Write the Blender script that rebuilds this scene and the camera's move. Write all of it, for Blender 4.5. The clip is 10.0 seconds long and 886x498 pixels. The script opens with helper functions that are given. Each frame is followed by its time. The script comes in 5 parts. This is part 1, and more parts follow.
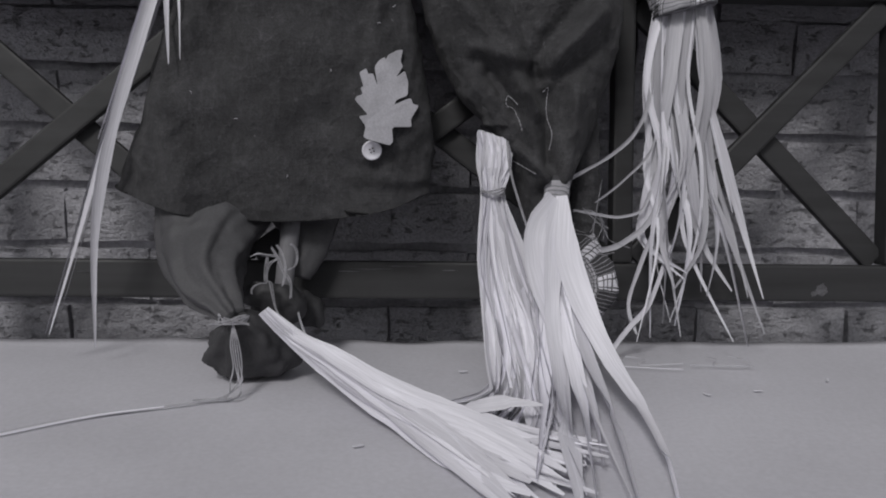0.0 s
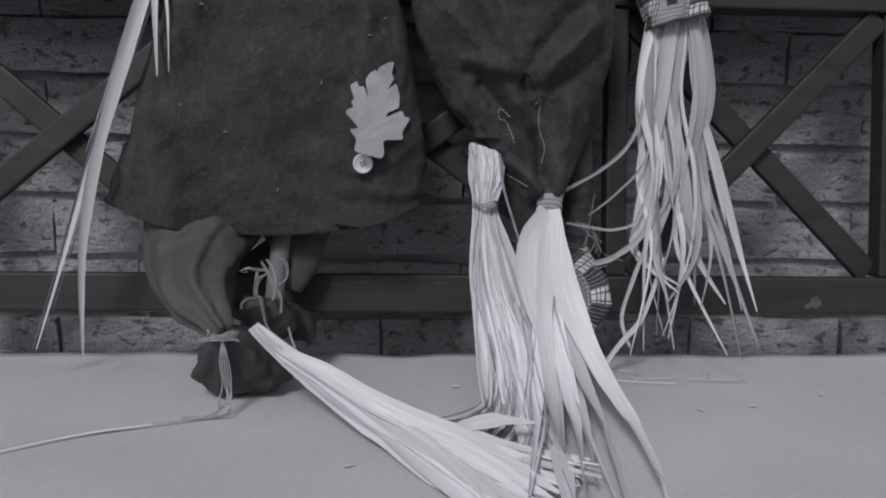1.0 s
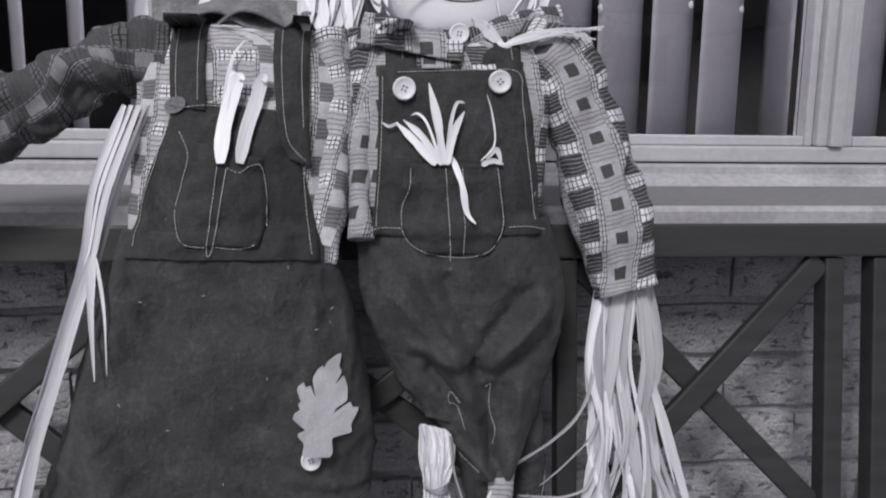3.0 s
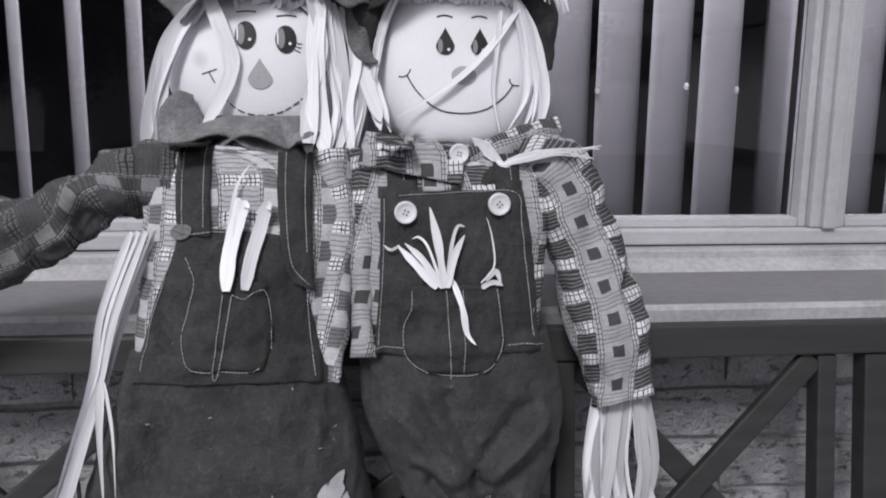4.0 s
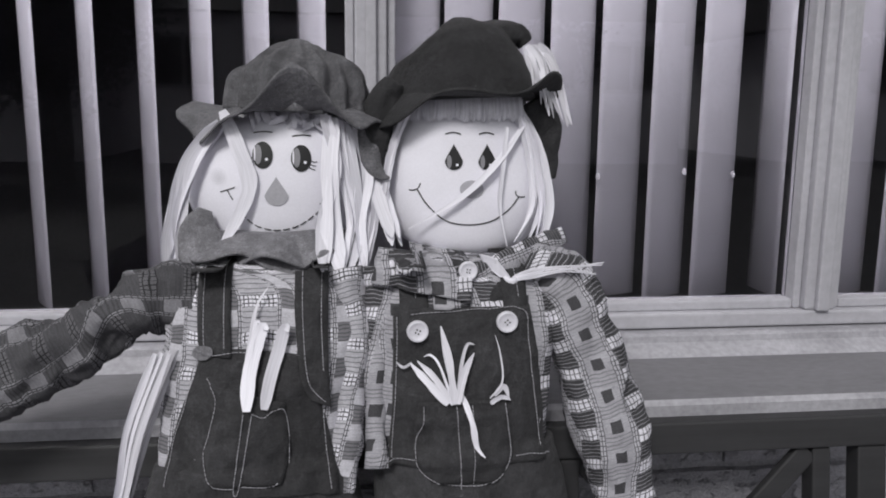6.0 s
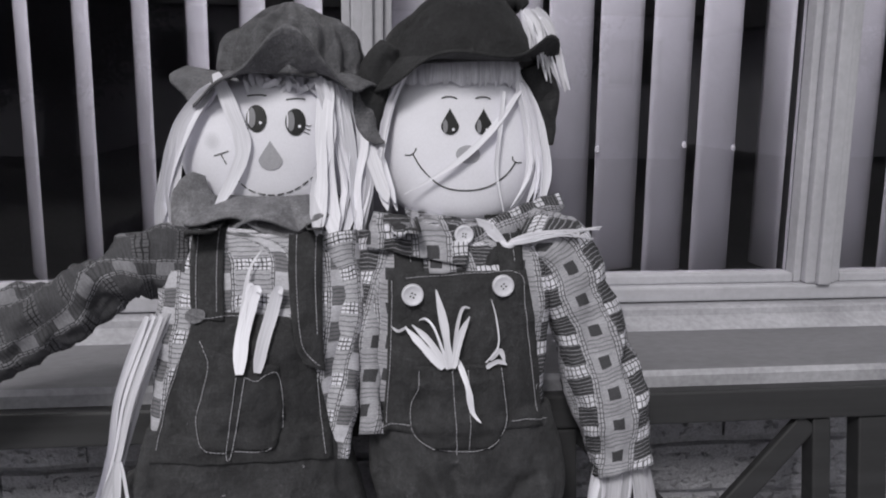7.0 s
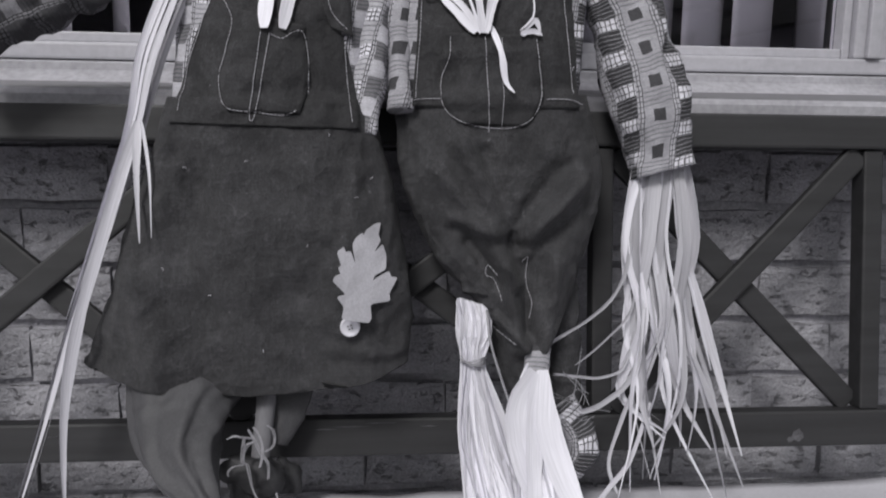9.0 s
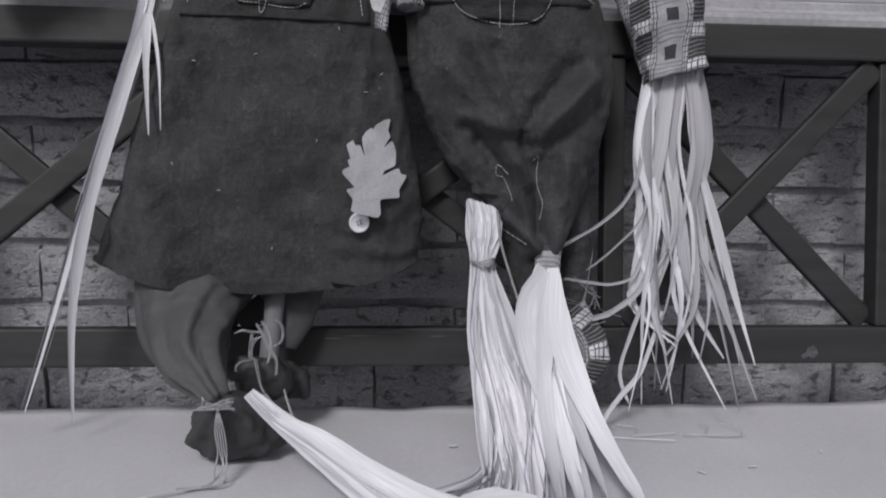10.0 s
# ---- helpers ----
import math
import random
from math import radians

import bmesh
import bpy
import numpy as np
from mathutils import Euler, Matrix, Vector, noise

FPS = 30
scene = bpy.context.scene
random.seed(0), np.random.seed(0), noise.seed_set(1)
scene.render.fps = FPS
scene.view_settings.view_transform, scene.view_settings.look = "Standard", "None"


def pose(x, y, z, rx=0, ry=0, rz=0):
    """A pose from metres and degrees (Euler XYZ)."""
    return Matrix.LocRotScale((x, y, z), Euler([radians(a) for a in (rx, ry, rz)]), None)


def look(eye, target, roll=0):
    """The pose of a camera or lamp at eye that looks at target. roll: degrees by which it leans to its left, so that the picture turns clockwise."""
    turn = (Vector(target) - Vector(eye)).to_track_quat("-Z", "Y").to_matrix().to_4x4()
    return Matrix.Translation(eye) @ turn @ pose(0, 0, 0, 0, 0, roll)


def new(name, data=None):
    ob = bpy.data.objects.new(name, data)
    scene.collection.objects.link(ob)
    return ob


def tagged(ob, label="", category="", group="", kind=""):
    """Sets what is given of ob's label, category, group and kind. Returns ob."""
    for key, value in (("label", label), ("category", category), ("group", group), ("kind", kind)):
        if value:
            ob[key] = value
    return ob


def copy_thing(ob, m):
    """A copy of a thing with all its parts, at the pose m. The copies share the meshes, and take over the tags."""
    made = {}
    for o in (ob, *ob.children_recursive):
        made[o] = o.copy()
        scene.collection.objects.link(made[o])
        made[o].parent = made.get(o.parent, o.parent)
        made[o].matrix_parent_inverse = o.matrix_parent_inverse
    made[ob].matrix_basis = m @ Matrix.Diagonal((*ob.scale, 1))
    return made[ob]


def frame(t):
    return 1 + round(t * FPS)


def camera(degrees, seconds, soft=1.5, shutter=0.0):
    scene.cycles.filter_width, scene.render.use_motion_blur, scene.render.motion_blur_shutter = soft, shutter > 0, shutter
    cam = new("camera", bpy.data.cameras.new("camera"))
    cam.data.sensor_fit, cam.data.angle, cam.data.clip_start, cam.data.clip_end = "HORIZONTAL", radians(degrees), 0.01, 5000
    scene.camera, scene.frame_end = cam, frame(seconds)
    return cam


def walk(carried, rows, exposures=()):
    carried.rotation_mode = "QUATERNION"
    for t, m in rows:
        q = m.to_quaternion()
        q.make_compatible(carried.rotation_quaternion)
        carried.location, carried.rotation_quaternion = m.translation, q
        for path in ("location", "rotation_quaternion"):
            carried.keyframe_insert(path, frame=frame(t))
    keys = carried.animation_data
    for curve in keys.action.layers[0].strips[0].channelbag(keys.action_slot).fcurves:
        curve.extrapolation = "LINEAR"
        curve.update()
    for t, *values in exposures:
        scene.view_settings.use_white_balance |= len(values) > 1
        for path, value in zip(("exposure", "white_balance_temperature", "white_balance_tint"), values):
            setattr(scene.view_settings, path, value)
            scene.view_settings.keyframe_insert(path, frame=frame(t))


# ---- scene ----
cam = camera(56.3, 10.0, 1.9, 0.3)
PATH = [
    (0, (0.038, 0.404, 0.777), (0.137, 2.374, 0.451), 1.0),
    (0.5, (0.041, 0.403, 0.775), (0.144, 2.375, 0.453), 0.9),
    (1, (0.041, 0.414, 0.788), (0.154, 2.385, 0.469), 1.0),
    (1.5, (0.038, 0.439, 0.855), (0.153, 2.409, 0.529), 0.9),
    (2, (0.041, 0.466, 0.945), (0.16, 2.434, 0.61), 0.9),
    (2.5, (0.043, 0.477, 1.046), (0.211, 2.442, 0.713), 0.8),
    (3, (0.042, 0.482, 1.119), (0.276, 2.439, 0.778), 0.8),
    (3.2, (0.042, 0.487, 1.154), (0.283, 2.441, 0.804), 0.8),
    (4.3, (0.03, 0.488, 1.291), (0.272, 2.441, 0.935), 0.7),
    (4.5, (0.025, 0.487, 1.31), (0.267, 2.441, 0.955), 0.7),
    (5, (0.016, 0.484, 1.366), (0.264, 2.437, 1.016), 0.6),
    (5.2, (0.014, 0.479, 1.377), (0.264, 2.435, 1.041), 0.6),
    (6.3, (0.018, 0.473, 1.401), (0.271, 2.426, 1.051), 0.6),
    (6.5, (0.023, 0.474, 1.395), (0.275, 2.427, 1.044), 0.6),
    (7, (0.025, 0.476, 1.359), (0.271, 2.429, 1.004), 0.6),
    (7.5, (0.012, 0.479, 1.287), (0.264, 2.433, 0.946), 0.5),
    (8, (0.009, 0.47, 1.196), (0.247, 2.427, 0.859), 0.6),
    (8.5, (0.025, 0.463, 1.089), (0.224, 2.424, 0.748), 0.8),
    (9, (0.023, 0.451, 0.974), (0.203, 2.415, 0.639), 0.9),
    (9.5, (0.025, 0.448, 0.916), (0.186, 2.414, 0.59), 0.9),
    (10, (0.025, 0.438, 0.853), (0.179, 2.406, 0.531), 1.0),
]
from mathutils import bvhtree

EXPOSURES = [(0, -0.46), (1.0, -0.42), (2.0, -0.18), (3.0, 0.1), (4.5, 0.16), (5.0, 0.11), (6.5, -0.08), (8.0, -0.12), (9.0, 0.02), (10, -0.13)]
walk(cam, [(t, look(eye, target, roll)) for t, eye, target, roll in PATH], EXPOSURES)

# ---- daylight: a bright overcast sky over an open front garden ----
world = bpy.data.worlds.new("overcast_sky")
scene.world = world
world.use_nodes = True
wn = world.node_tree.nodes
sky = wn.new("ShaderNodeTexSky")
sky.sky_type, sky.sun_disc = "NISHITA", False
sky.sun_elevation, sky.sun_rotation = radians(42), radians(203)
grey = wn.new("ShaderNodeHueSaturation")
grey.inputs["Saturation"].default_value = 0.07
world.node_tree.links.new(sky.outputs[0], grey.inputs["Color"])
world.node_tree.links.new(grey.outputs[0], wn["Background"].inputs[0])
wn["Background"].inputs[1].default_value = 0.105
sun = new("sun", bpy.data.lights.new("sun", "SUN"))
sun.data.energy, sun.data.angle, sun.data.color = 1.9, radians(14), (1.0, 0.985, 0.97)
sun.matrix_world = look((-1.5, -2.2, 4.4), (0, 1.4, 0.8))


# ---- materials ----
class Nodes:
    """Short hand for a material's node tree."""

    def __init__(self, name):
        self.mat = bpy.data.materials.new(name)
        self.mat.use_nodes = True
        self.tree = self.mat.node_tree
        self.bsdf = self.tree.nodes["Principled BSDF"]

    def put(self, socket, value):
        if isinstance(value, (int, float)):
            socket.default_value = (value,) * 3 if socket.type == "VECTOR" else value
        elif value is not None:
            self.tree.links.new(value, socket)

    def math(self, op, a, b=None, c=None):
        n = self.tree.nodes.new("ShaderNodeMath")
        n.operation = op
        for s, v in zip(n.inputs, (a, b, c)):
            self.put(s, v)
        return n.outputs[0]

    def coords(self, which):
        return self.tree.nodes.new("ShaderNodeTexCoord").outputs[which]

    def scaled(self, vec, sx, sy, sz):
        n = self.tree.nodes.new("ShaderNodeMapping")
        n.inputs["Scale"].default_value = (sx, sy, sz)
        self.put(n.inputs["Vector"], vec)
        return n.outputs[0]

    def noise(self, vec, scale, detail=4.0, rough=0.55):
        n = self.tree.nodes.new("ShaderNodeTexNoise")
        self.put(n.inputs["Vector"], vec)
        n.inputs["Scale"].default_value, n.inputs["Detail"].default_value, n.inputs["Roughness"].default_value = scale, detail, rough
        return n.outputs["Fac"]

    def span(self, v, a, b, c, d):
        n = self.tree.nodes.new("ShaderNodeMapRange")
        for s, x in zip(n.inputs, (v, a, b, c, d)):
            self.put(s, x)
        return n.outputs[0]

    def lerp(self, f, a, b):
        n = self.tree.nodes.new("ShaderNodeMix")
        self.put(n.inputs[0], f), self.put(n.inputs[2], a), self.put(n.inputs[3], b)
        return n.outputs[0]

    def bump(self, height, strength, distance):
        n = self.tree.nodes.new("ShaderNodeBump")
        n.inputs["Strength"].default_value, n.inputs["Distance"].default_value = strength, distance
        self.put(n.inputs["Height"], height)
        self.put(self.bsdf.inputs["Normal"], n.outputs[0])

    def finish(self, value, rough=0.7, metal=0.0, tint=(1.0, 0.985, 1.07), specular=0.5):
        mix = self.tree.nodes.new("ShaderNodeVectorMath")
        mix.operation = "MULTIPLY"
        self.put(mix.inputs[0], value)
        mix.inputs[1].default_value = tint
        self.put(self.bsdf.inputs["Base Color"], mix.outputs[0])
        self.put(self.bsdf.inputs["Roughness"], rough)
        self.bsdf.inputs["Metallic"].default_value = metal
        self.bsdf.inputs["Specular IOR Level"].default_value = specular
        return self.mat


def plain(name, base, rough=0.7, coarse=6.0, fine=120.0, var=0.2, bump=0.3, depth=0.001, stretch=(1, 1, 1), metal=0.0, specular=0.5):
    """A surface with stains at a large scale, grain at a small one, and fine relief."""
    k = Nodes(name)
    v = k.scaled(k.coords("Object"), *stretch)
    big, small = k.noise(v, coarse), k.noise(v, fine, 5.0)
    value = k.math("MULTIPLY", k.span(big, 0.3, 0.7, base * (1 - var), base * (1 + var)), k.span(small, 0.3, 0.7, 1 - var * 0.7, 1 + var * 0.7))
    k.bump(small, bump, depth)
    return k.finish(value, k.span(big, 0.3, 0.7, max(rough - 0.08, 0.05), min(rough + 0.08, 1.0)), metal, specular=specular)


def denim(name, base, fade=0.5):
    """Dark cotton twill, worn pale in creases and patches, with a diagonal weave."""
    k = Nodes(name)
    v = k.coords("Object")
    uv = k.coords("UV")
    patch, crease, grain = k.noise(v, 9.0, 5.0, 0.6), k.noise(k.scaled(v, 1, 1, 0.85), 30.0, 6.0, 0.72), k.noise(v, 520.0, 3.0)
    sep = k.tree.nodes.new("ShaderNodeSeparateXYZ")
    k.put(sep.inputs[0], uv)
    twill = k.math("SINE", k.math("MULTIPLY", k.math("ADD", sep.outputs[0], sep.outputs[1]), 3800.0))
    streak = k.noise(k.scaled(v, 1.0, 1.0, 0.8), 75.0, 5.0, 0.7)
    crumple = k.math("ABSOLUTE", k.math("SUBTRACT", k.noise(v, 48.0, 3.0, 0.6), 0.5))
    ridge = k.math("ABSOLUTE", k.math("SUBTRACT", k.noise(v, 17.0, 3.0, 0.55), 0.5))
    slack = k.span(k.noise(v, 14.0, 2.0), 0.42, 0.62, 0.0, 1.0)
    veins = k.math("ADD", 1.0, k.math("MULTIPLY", slack, k.math("ADD", k.span(ridge, 0.0, 0.018, 0.32, 0.0), k.span(crumple, 0.0, 0.02, 0.34, 0.0))))
    value = k.math("MULTIPLY", k.span(patch, 0.32, 0.7, base * (1 - fade * 0.5), base * (1 + fade * 0.6)), k.span(crease, 0.38, 0.72, 0.80, 1.32))
    value = k.math("MULTIPLY", value, veins)
    slub = k.math("ADD", k.noise(k.scaled(v, 1, 1, 0.10), 420.0, 2.0), k.noise(k.scaled(v, 0.10, 0.10, 1), 420.0, 2.0))
    value = k.math("MULTIPLY", value, k.span(slub, 0.75, 1.3, 0.88, 1.14))
    lint = k.span(k.noise(v, 95.0, 2.0), 0.74, 0.78, 0.0, base * 1.6)
    value = k.math("ADD", value, lint)
    value = k.math("MULTIPLY", value, k.span(grain, 0.3, 0.7, 0.76, 1.24))
    value = k.math("MULTIPLY", value, k.span(streak, 0.52, 0.68, 0.96, 1.3))
    height = k.math("ADD", k.math("MULTIPLY", twill, 0.05), k.math("ADD", k.math("MULTIPLY", ridge, -3.6), k.math("ADD", k.math("MULTIPLY", crease, 2.0), k.math("ADD", k.math("MULTIPLY", crumple, -0.7), k.math("MULTIPLY", grain, 0.2)))))
    k.bump(height, 0.8, 0.0036)
    mat = k.finish(value, 0.74, specular=0.4)
    k.bsdf.inputs["Sheen Weight"].default_value = 0.04
    return mat


def print_tools(name):
    """A cloth print's nodes: the node tree and the slightly wavy cloth coordinates."""
    k = Nodes(name)
    sep = k.tree.nodes.new("ShaderNodeSeparateXYZ")
    k.put(sep.inputs[0], k.coords("UV"))
    u = k.math("ADD", sep.outputs[0], k.span(k.noise(k.coords("Object"), 25.0, 2.0), 0, 1, -0.004, 0.004))
    v = k.math("ADD", sep.outputs[1], k.span(k.noise(k.coords("Object"), 31.0, 2.0), 0, 1, -0.004, 0.004))
    return k, u, v


def between(k, f, a, b):
    return k.math("MULTIPLY", k.math("GREATER_THAN", f, a), k.math("LESS_THAN", f, b))


def ruled(k, x, pitch, thick):
    return k.math("LESS_THAN", k.math("FRACT", k.math("DIVIDE", x, pitch)), thick)


def finish_print(k, value):
    """Weave, fading and crumpled relief over a print."""
    weave, fade = k.noise(k.coords("Object"), 600.0, 2.0), k.noise(k.coords("Object"), 28.0, 4.0)
    value = k.math("MULTIPLY", value, k.span(weave, 0.3, 0.7, 0.84, 1.12))
    value = k.math("MULTIPLY", value, k.span(fade, 0.3, 0.7, 0.84, 1.12))
    k.bump(k.math("ADD", k.math("MULTIPLY", weave, 0.4), k.math("MULTIPLY", k.noise(k.coords("Object"), 55.0, 5.0, 0.6), 1.6)), 0.5, 0.003)
    return k.finish(value, 0.9, specular=0.2)


def patchwork(name, light, dark):
    """Printed patchwork cotton: a column of dark ruled and white barred blocks, a column of pale ruled blocks
    with a small dark square in every other one, and narrow crossed rails between."""
    k, u, v = print_tools(name)
    across, down = 0.080, 0.040
    iu = k.math("FLOOR", k.math("DIVIDE", u, across))
    fu, fv = k.math("FRACT", k.math("DIVIDE", u, across)), k.math("FRACT", k.math("DIVIDE", k.math("ADD", v, k.math("MULTIPLY", iu, 0.017)), down))
    shade = k.noise(k.scaled(k.coords("UV"), 40, 700, 1), 1.0, 2.0)
    dark_block = k.lerp(ruled(k, v, 0.0046, 0.2), k.span(shade, 0.3, 0.7, dark * 0.8, dark * 1.8), light * 0.45)
    bars = k.math("MAXIMUM", ruled(k, u, 0.0062, 0.22), ruled(k, v, 0.0075, 0.16))
    white_block = k.lerp(bars, light * 1.15, dark * 2.2)
    column_a = k.lerp(k.math("GREATER_THAN", fv, 0.62), dark_block, white_block)
    pale = k.span(shade, 0.3, 0.7, light * 0.50, light * 0.72)
    pale_ruled = k.lerp(k.math("MULTIPLY", ruled(k, v, 0.0050, 0.3), 0.6), pale, dark * 2.6)
    square = k.math("MULTIPLY", between(k, fu, 0.62, 0.80), between(k, fv, 0.10, 0.46))
    column_b = k.lerp(k.math("GREATER_THAN", fv, 0.54), k.lerp(square, pale, dark * 1.5), pale_ruled)
    rail = k.lerp(k.math("MAXIMUM", ruled(k, u, 0.0034, 0.3), k.math("MULTIPLY", ruled(k, v, 0.0062, 0.22), 0.8)), light * 0.75, dark * 2.0)
    value = k.lerp(k.math("GREATER_THAN", fu, 0.5), column_a, column_b)
    value = k.lerp(k.math("MAXIMUM", between(k, fu, 0.40, 0.50), k.math("GREATER_THAN", fu, 0.91)), value, rail)
    return finish_print(k, value)


def plaid(name, wide, square, dark, barred, across=0.066):
    """Printed cotton: broad ruled columns crossed by bars of fine tartan, and narrow columns of plain squares between rails."""
    k, u, v = print_tools(name)
    down = 0.042
    fu, fv = k.math("FRACT", k.math("DIVIDE", u, across)), k.math("FRACT", k.math("DIVIDE", v, down))
    shade = k.noise(k.scaled(k.coords("UV"), 50, 600, 1), 1.0, 2.0)
    ground = k.span(shade, 0.3, 0.7, wide * 0.78, wide * 1.08)
    broad = k.lerp(k.math("MULTIPLY", ruled(k, v, 0.0056, 0.22), 0.7), ground, dark * 2.4)
    mesh = k.math("MAXIMUM", ruled(k, v, 0.0052, 0.26), k.math("MULTIPLY", ruled(k, u, 0.0047, 0.24), between(k, k.math("FRACT", k.math("DIVIDE", u, 0.0141)), 0.0, 0.7)))
    bar = k.lerp(mesh, barred, dark)
    broad = k.lerp(k.math("LESS_THAN", fv, 0.34), broad, bar)
    plain_square = k.span(shade, 0.3, 0.7, square * 0.8, square)
    hatched = k.lerp(k.math("MULTIPLY", ruled(k, v, 0.0045, 0.4), 0.6), square * 0.34, dark * 1.6)
    narrow = k.lerp(between(k, fv, 0.40, 0.86), hatched, plain_square)
    value = k.lerp(between(k, fu, 0.68, 0.92), broad, narrow)
    rail = k.lerp(k.math("MAXIMUM", ruled(k, u, 0.0027, 0.36), k.math("MULTIPLY", ruled(k, v, 0.0060, 0.2), 0.8)), square * 0.9, dark * 1.3)
    value = k.lerp(k.math("MAXIMUM", between(k, fu, 0.60, 0.68), k.math("GREATER_THAN", fu, 0.92)), value, rail)
    return finish_print(k, value)


def raffia_stuff(name, base, low=0.55):
    """Dry palm fibre: pale, with long fine grooves; no two strips quite the same shade."""
    k = Nodes(name)
    fibre = k.noise(k.scaled(k.coords("UV"), 700, 14, 1), 1.0, 3.0)
    island = k.tree.nodes.new("ShaderNodeNewGeometry").outputs["Random Per Island"]
    value = k.math("MULTIPLY", k.span(fibre, 0.3, 0.7, base * 0.84, base * 1.06), k.span(island, 0, 1, low, 1.08))
    k.bump(fibre, 0.25, 0.0005)
    return k.finish(value, 0.55, specular=0.4)


def brick_stuff():
    """Rough-faced brick: pits and torn ridges, each brick of its own shade."""
    k = Nodes("rough_brick")
    v = k.tree.nodes.new("ShaderNodeVectorMath")
    k.put(v.inputs[0], k.coords("Object"))
    rnd = k.tree.nodes.new("ShaderNodeObjectInfo").outputs["Random"]
    shift = k.tree.nodes.new("ShaderNodeCombineXYZ")
    k.put(shift.inputs[0], k.math("MULTIPLY", rnd, 37.0)), k.put(shift.inputs[2], k.math("MULTIPLY", rnd, 91.0))
    k.put(v.inputs[1], shift.outputs[0])
    p = v.outputs[0]
    broad, torn, grain = k.noise(p, 9.0, 3.0), k.noise(k.scaled(p, 1, 1, 1.7), 42.0, 6.0, 0.68), k.noise(p, 260.0, 4.0)
    pits = k.span(torn, 0.30, 0.43, 0.0, 1.0)
    value = k.math("MULTIPLY", k.span(broad, 0.3, 0.7, 0.42, 0.60), k.span(rnd, 0, 1, 0.8, 1.15))
    value = k.math("MULTIPLY", value, k.span(pits, 0, 1, 0.68, 1.0))
    value = k.math("MULTIPLY", value, k.span(grain, 0.3, 0.7, 0.8, 1.15))
    k.bump(k.math("ADD", k.math("MULTIPLY", torn, 1.4), k.math("ADD", k.math("MULTIPLY", grain, 0.3), pits)), 1.0, 0.010)
    return k.finish(value, 0.95, specular=0.2)


def bench_paint():
    k = Nodes("dark_bench_stain")
    v = k.coords("Object")
    grain = k.noise(k.scaled(v, 3, 60, 60), 1.0, 5.0)
    wear = k.noise(v, 22.0, 6.0, 0.7)
    value = k.math("MULTIPLY", k.span(grain, 0.3, 0.7, 0.019, 0.032), k.span(wear, 0.66, 0.74, 1.0, 2.2))
    k.bump(k.math("ADD", grain, k.math("MULTIPLY", wear, 0.3)), 0.35, 0.0012)
    return k.finish(value, k.span(wear, 0.3, 0.7, 0.52, 0.7))


def pane_glass():
    k = Nodes("window_glass")
    k.bsdf.inputs["Transmission Weight"].default_value = 1.0
    k.bsdf.inputs["IOR"].default_value = 1.55
    smear = k.noise(k.coords("Object"), 5.0)
    return k.finish(0.96, k.span(smear, 0.4, 0.8, 0.0, 0.03))


M_BENCH = bench_paint()
M_BRICK = brick_stuff()
M_MORTAR = plain("mortar", 0.42, 0.95, 8, 160, 0.3, 0.7, 0.003)
M_PAINT = plain("white_window_paint", 0.44, 0.5, 5, 90, 0.1, 0.15, 0.0006)
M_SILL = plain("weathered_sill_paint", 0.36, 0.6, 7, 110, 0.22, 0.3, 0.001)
M_SILL_TOP = plain("dark_sill_top", 0.17, 0.7, 9, 130, 0.13, 0.4, 0.0012, (0.4, 1, 1))
M_SLAT = plain("blind_fabric", 0.52, 0.75, 5, 200, 0.08, 0.2, 0.0005)
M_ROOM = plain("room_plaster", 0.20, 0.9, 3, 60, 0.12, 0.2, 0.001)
M_GLASS = pane_glass()
M_CLOTH = plain("white_cloth", 0.54, 0.85, 4, 180, 0.07, 0.2, 0.0007)
M_DENIM = denim("dark_denim", 0.043, 0.34)
M_DENIM_BIB = denim("bib_denim", 0.034, 0.5)
M_PANTS = plain("grey_cotton", 0.072, 0.7, 9, 420, 0.2, 0.3, 0.0007)
M_FOOT = plain("foot_bag_cotton", 0.048, 0.7, 12, 420, 0.25, 0.3, 0.0008)
M_HAT_GIRL = denim("grey_hat_cotton", 0.12, 0.3)
M_COLLAR = denim("grey_collar_felt", 0.19, 0.3)
M_HAT_BOY = denim("dark_hat_felt", 0.025, 0.3)
M_PLAID = plaid("pale_plaid", 0.50, 0.60, 0.04, 0.76)
M_SLEEVE = plaid("dark_check_cotton", 0.085, 0.25, 0.030, 0.13, 0.060)
M_PATCH = patchwork("patchwork_cotton", 0.62, 0.045)
M_FACE = plain("face_cloth", 0.86, 0.85, 6, 350, 0.04, 0.2, 0.0005)
M_BLUSH = [plain("blush_paint", tone, 0.85, 30, 350, 0.04, 0.1, 0.0004) for tone in (0.80, 0.74, 0.69, 0.65)]
M_NOSE = plain("nose_paint", 0.42, 0.85, 20, 350, 0.1, 0.1, 0.0004)
M_INK = plain("black_ink", 0.012, 0.6, 20, 300, 0.1, 0.1, 0.0003)
M_EYEGREY = plain("eye_grey", 0.25, 0.6, 20, 300, 0.1, 0.1, 0.0003)
M_STICK = plain("pale_wood_stick", 0.17, 0.75, 8, 200, 0.15, 0.3, 0.0008, (1, 1, 0.15))
M_RAFFIA = raffia_stuff("pale_raffia", 0.84, 0.74)
M_HAIR = raffia_stuff("hair_raffia", 0.84, 0.85)
M_OLD_RAFFIA = raffia_stuff("dull_raffia", 0.78, 0.52)
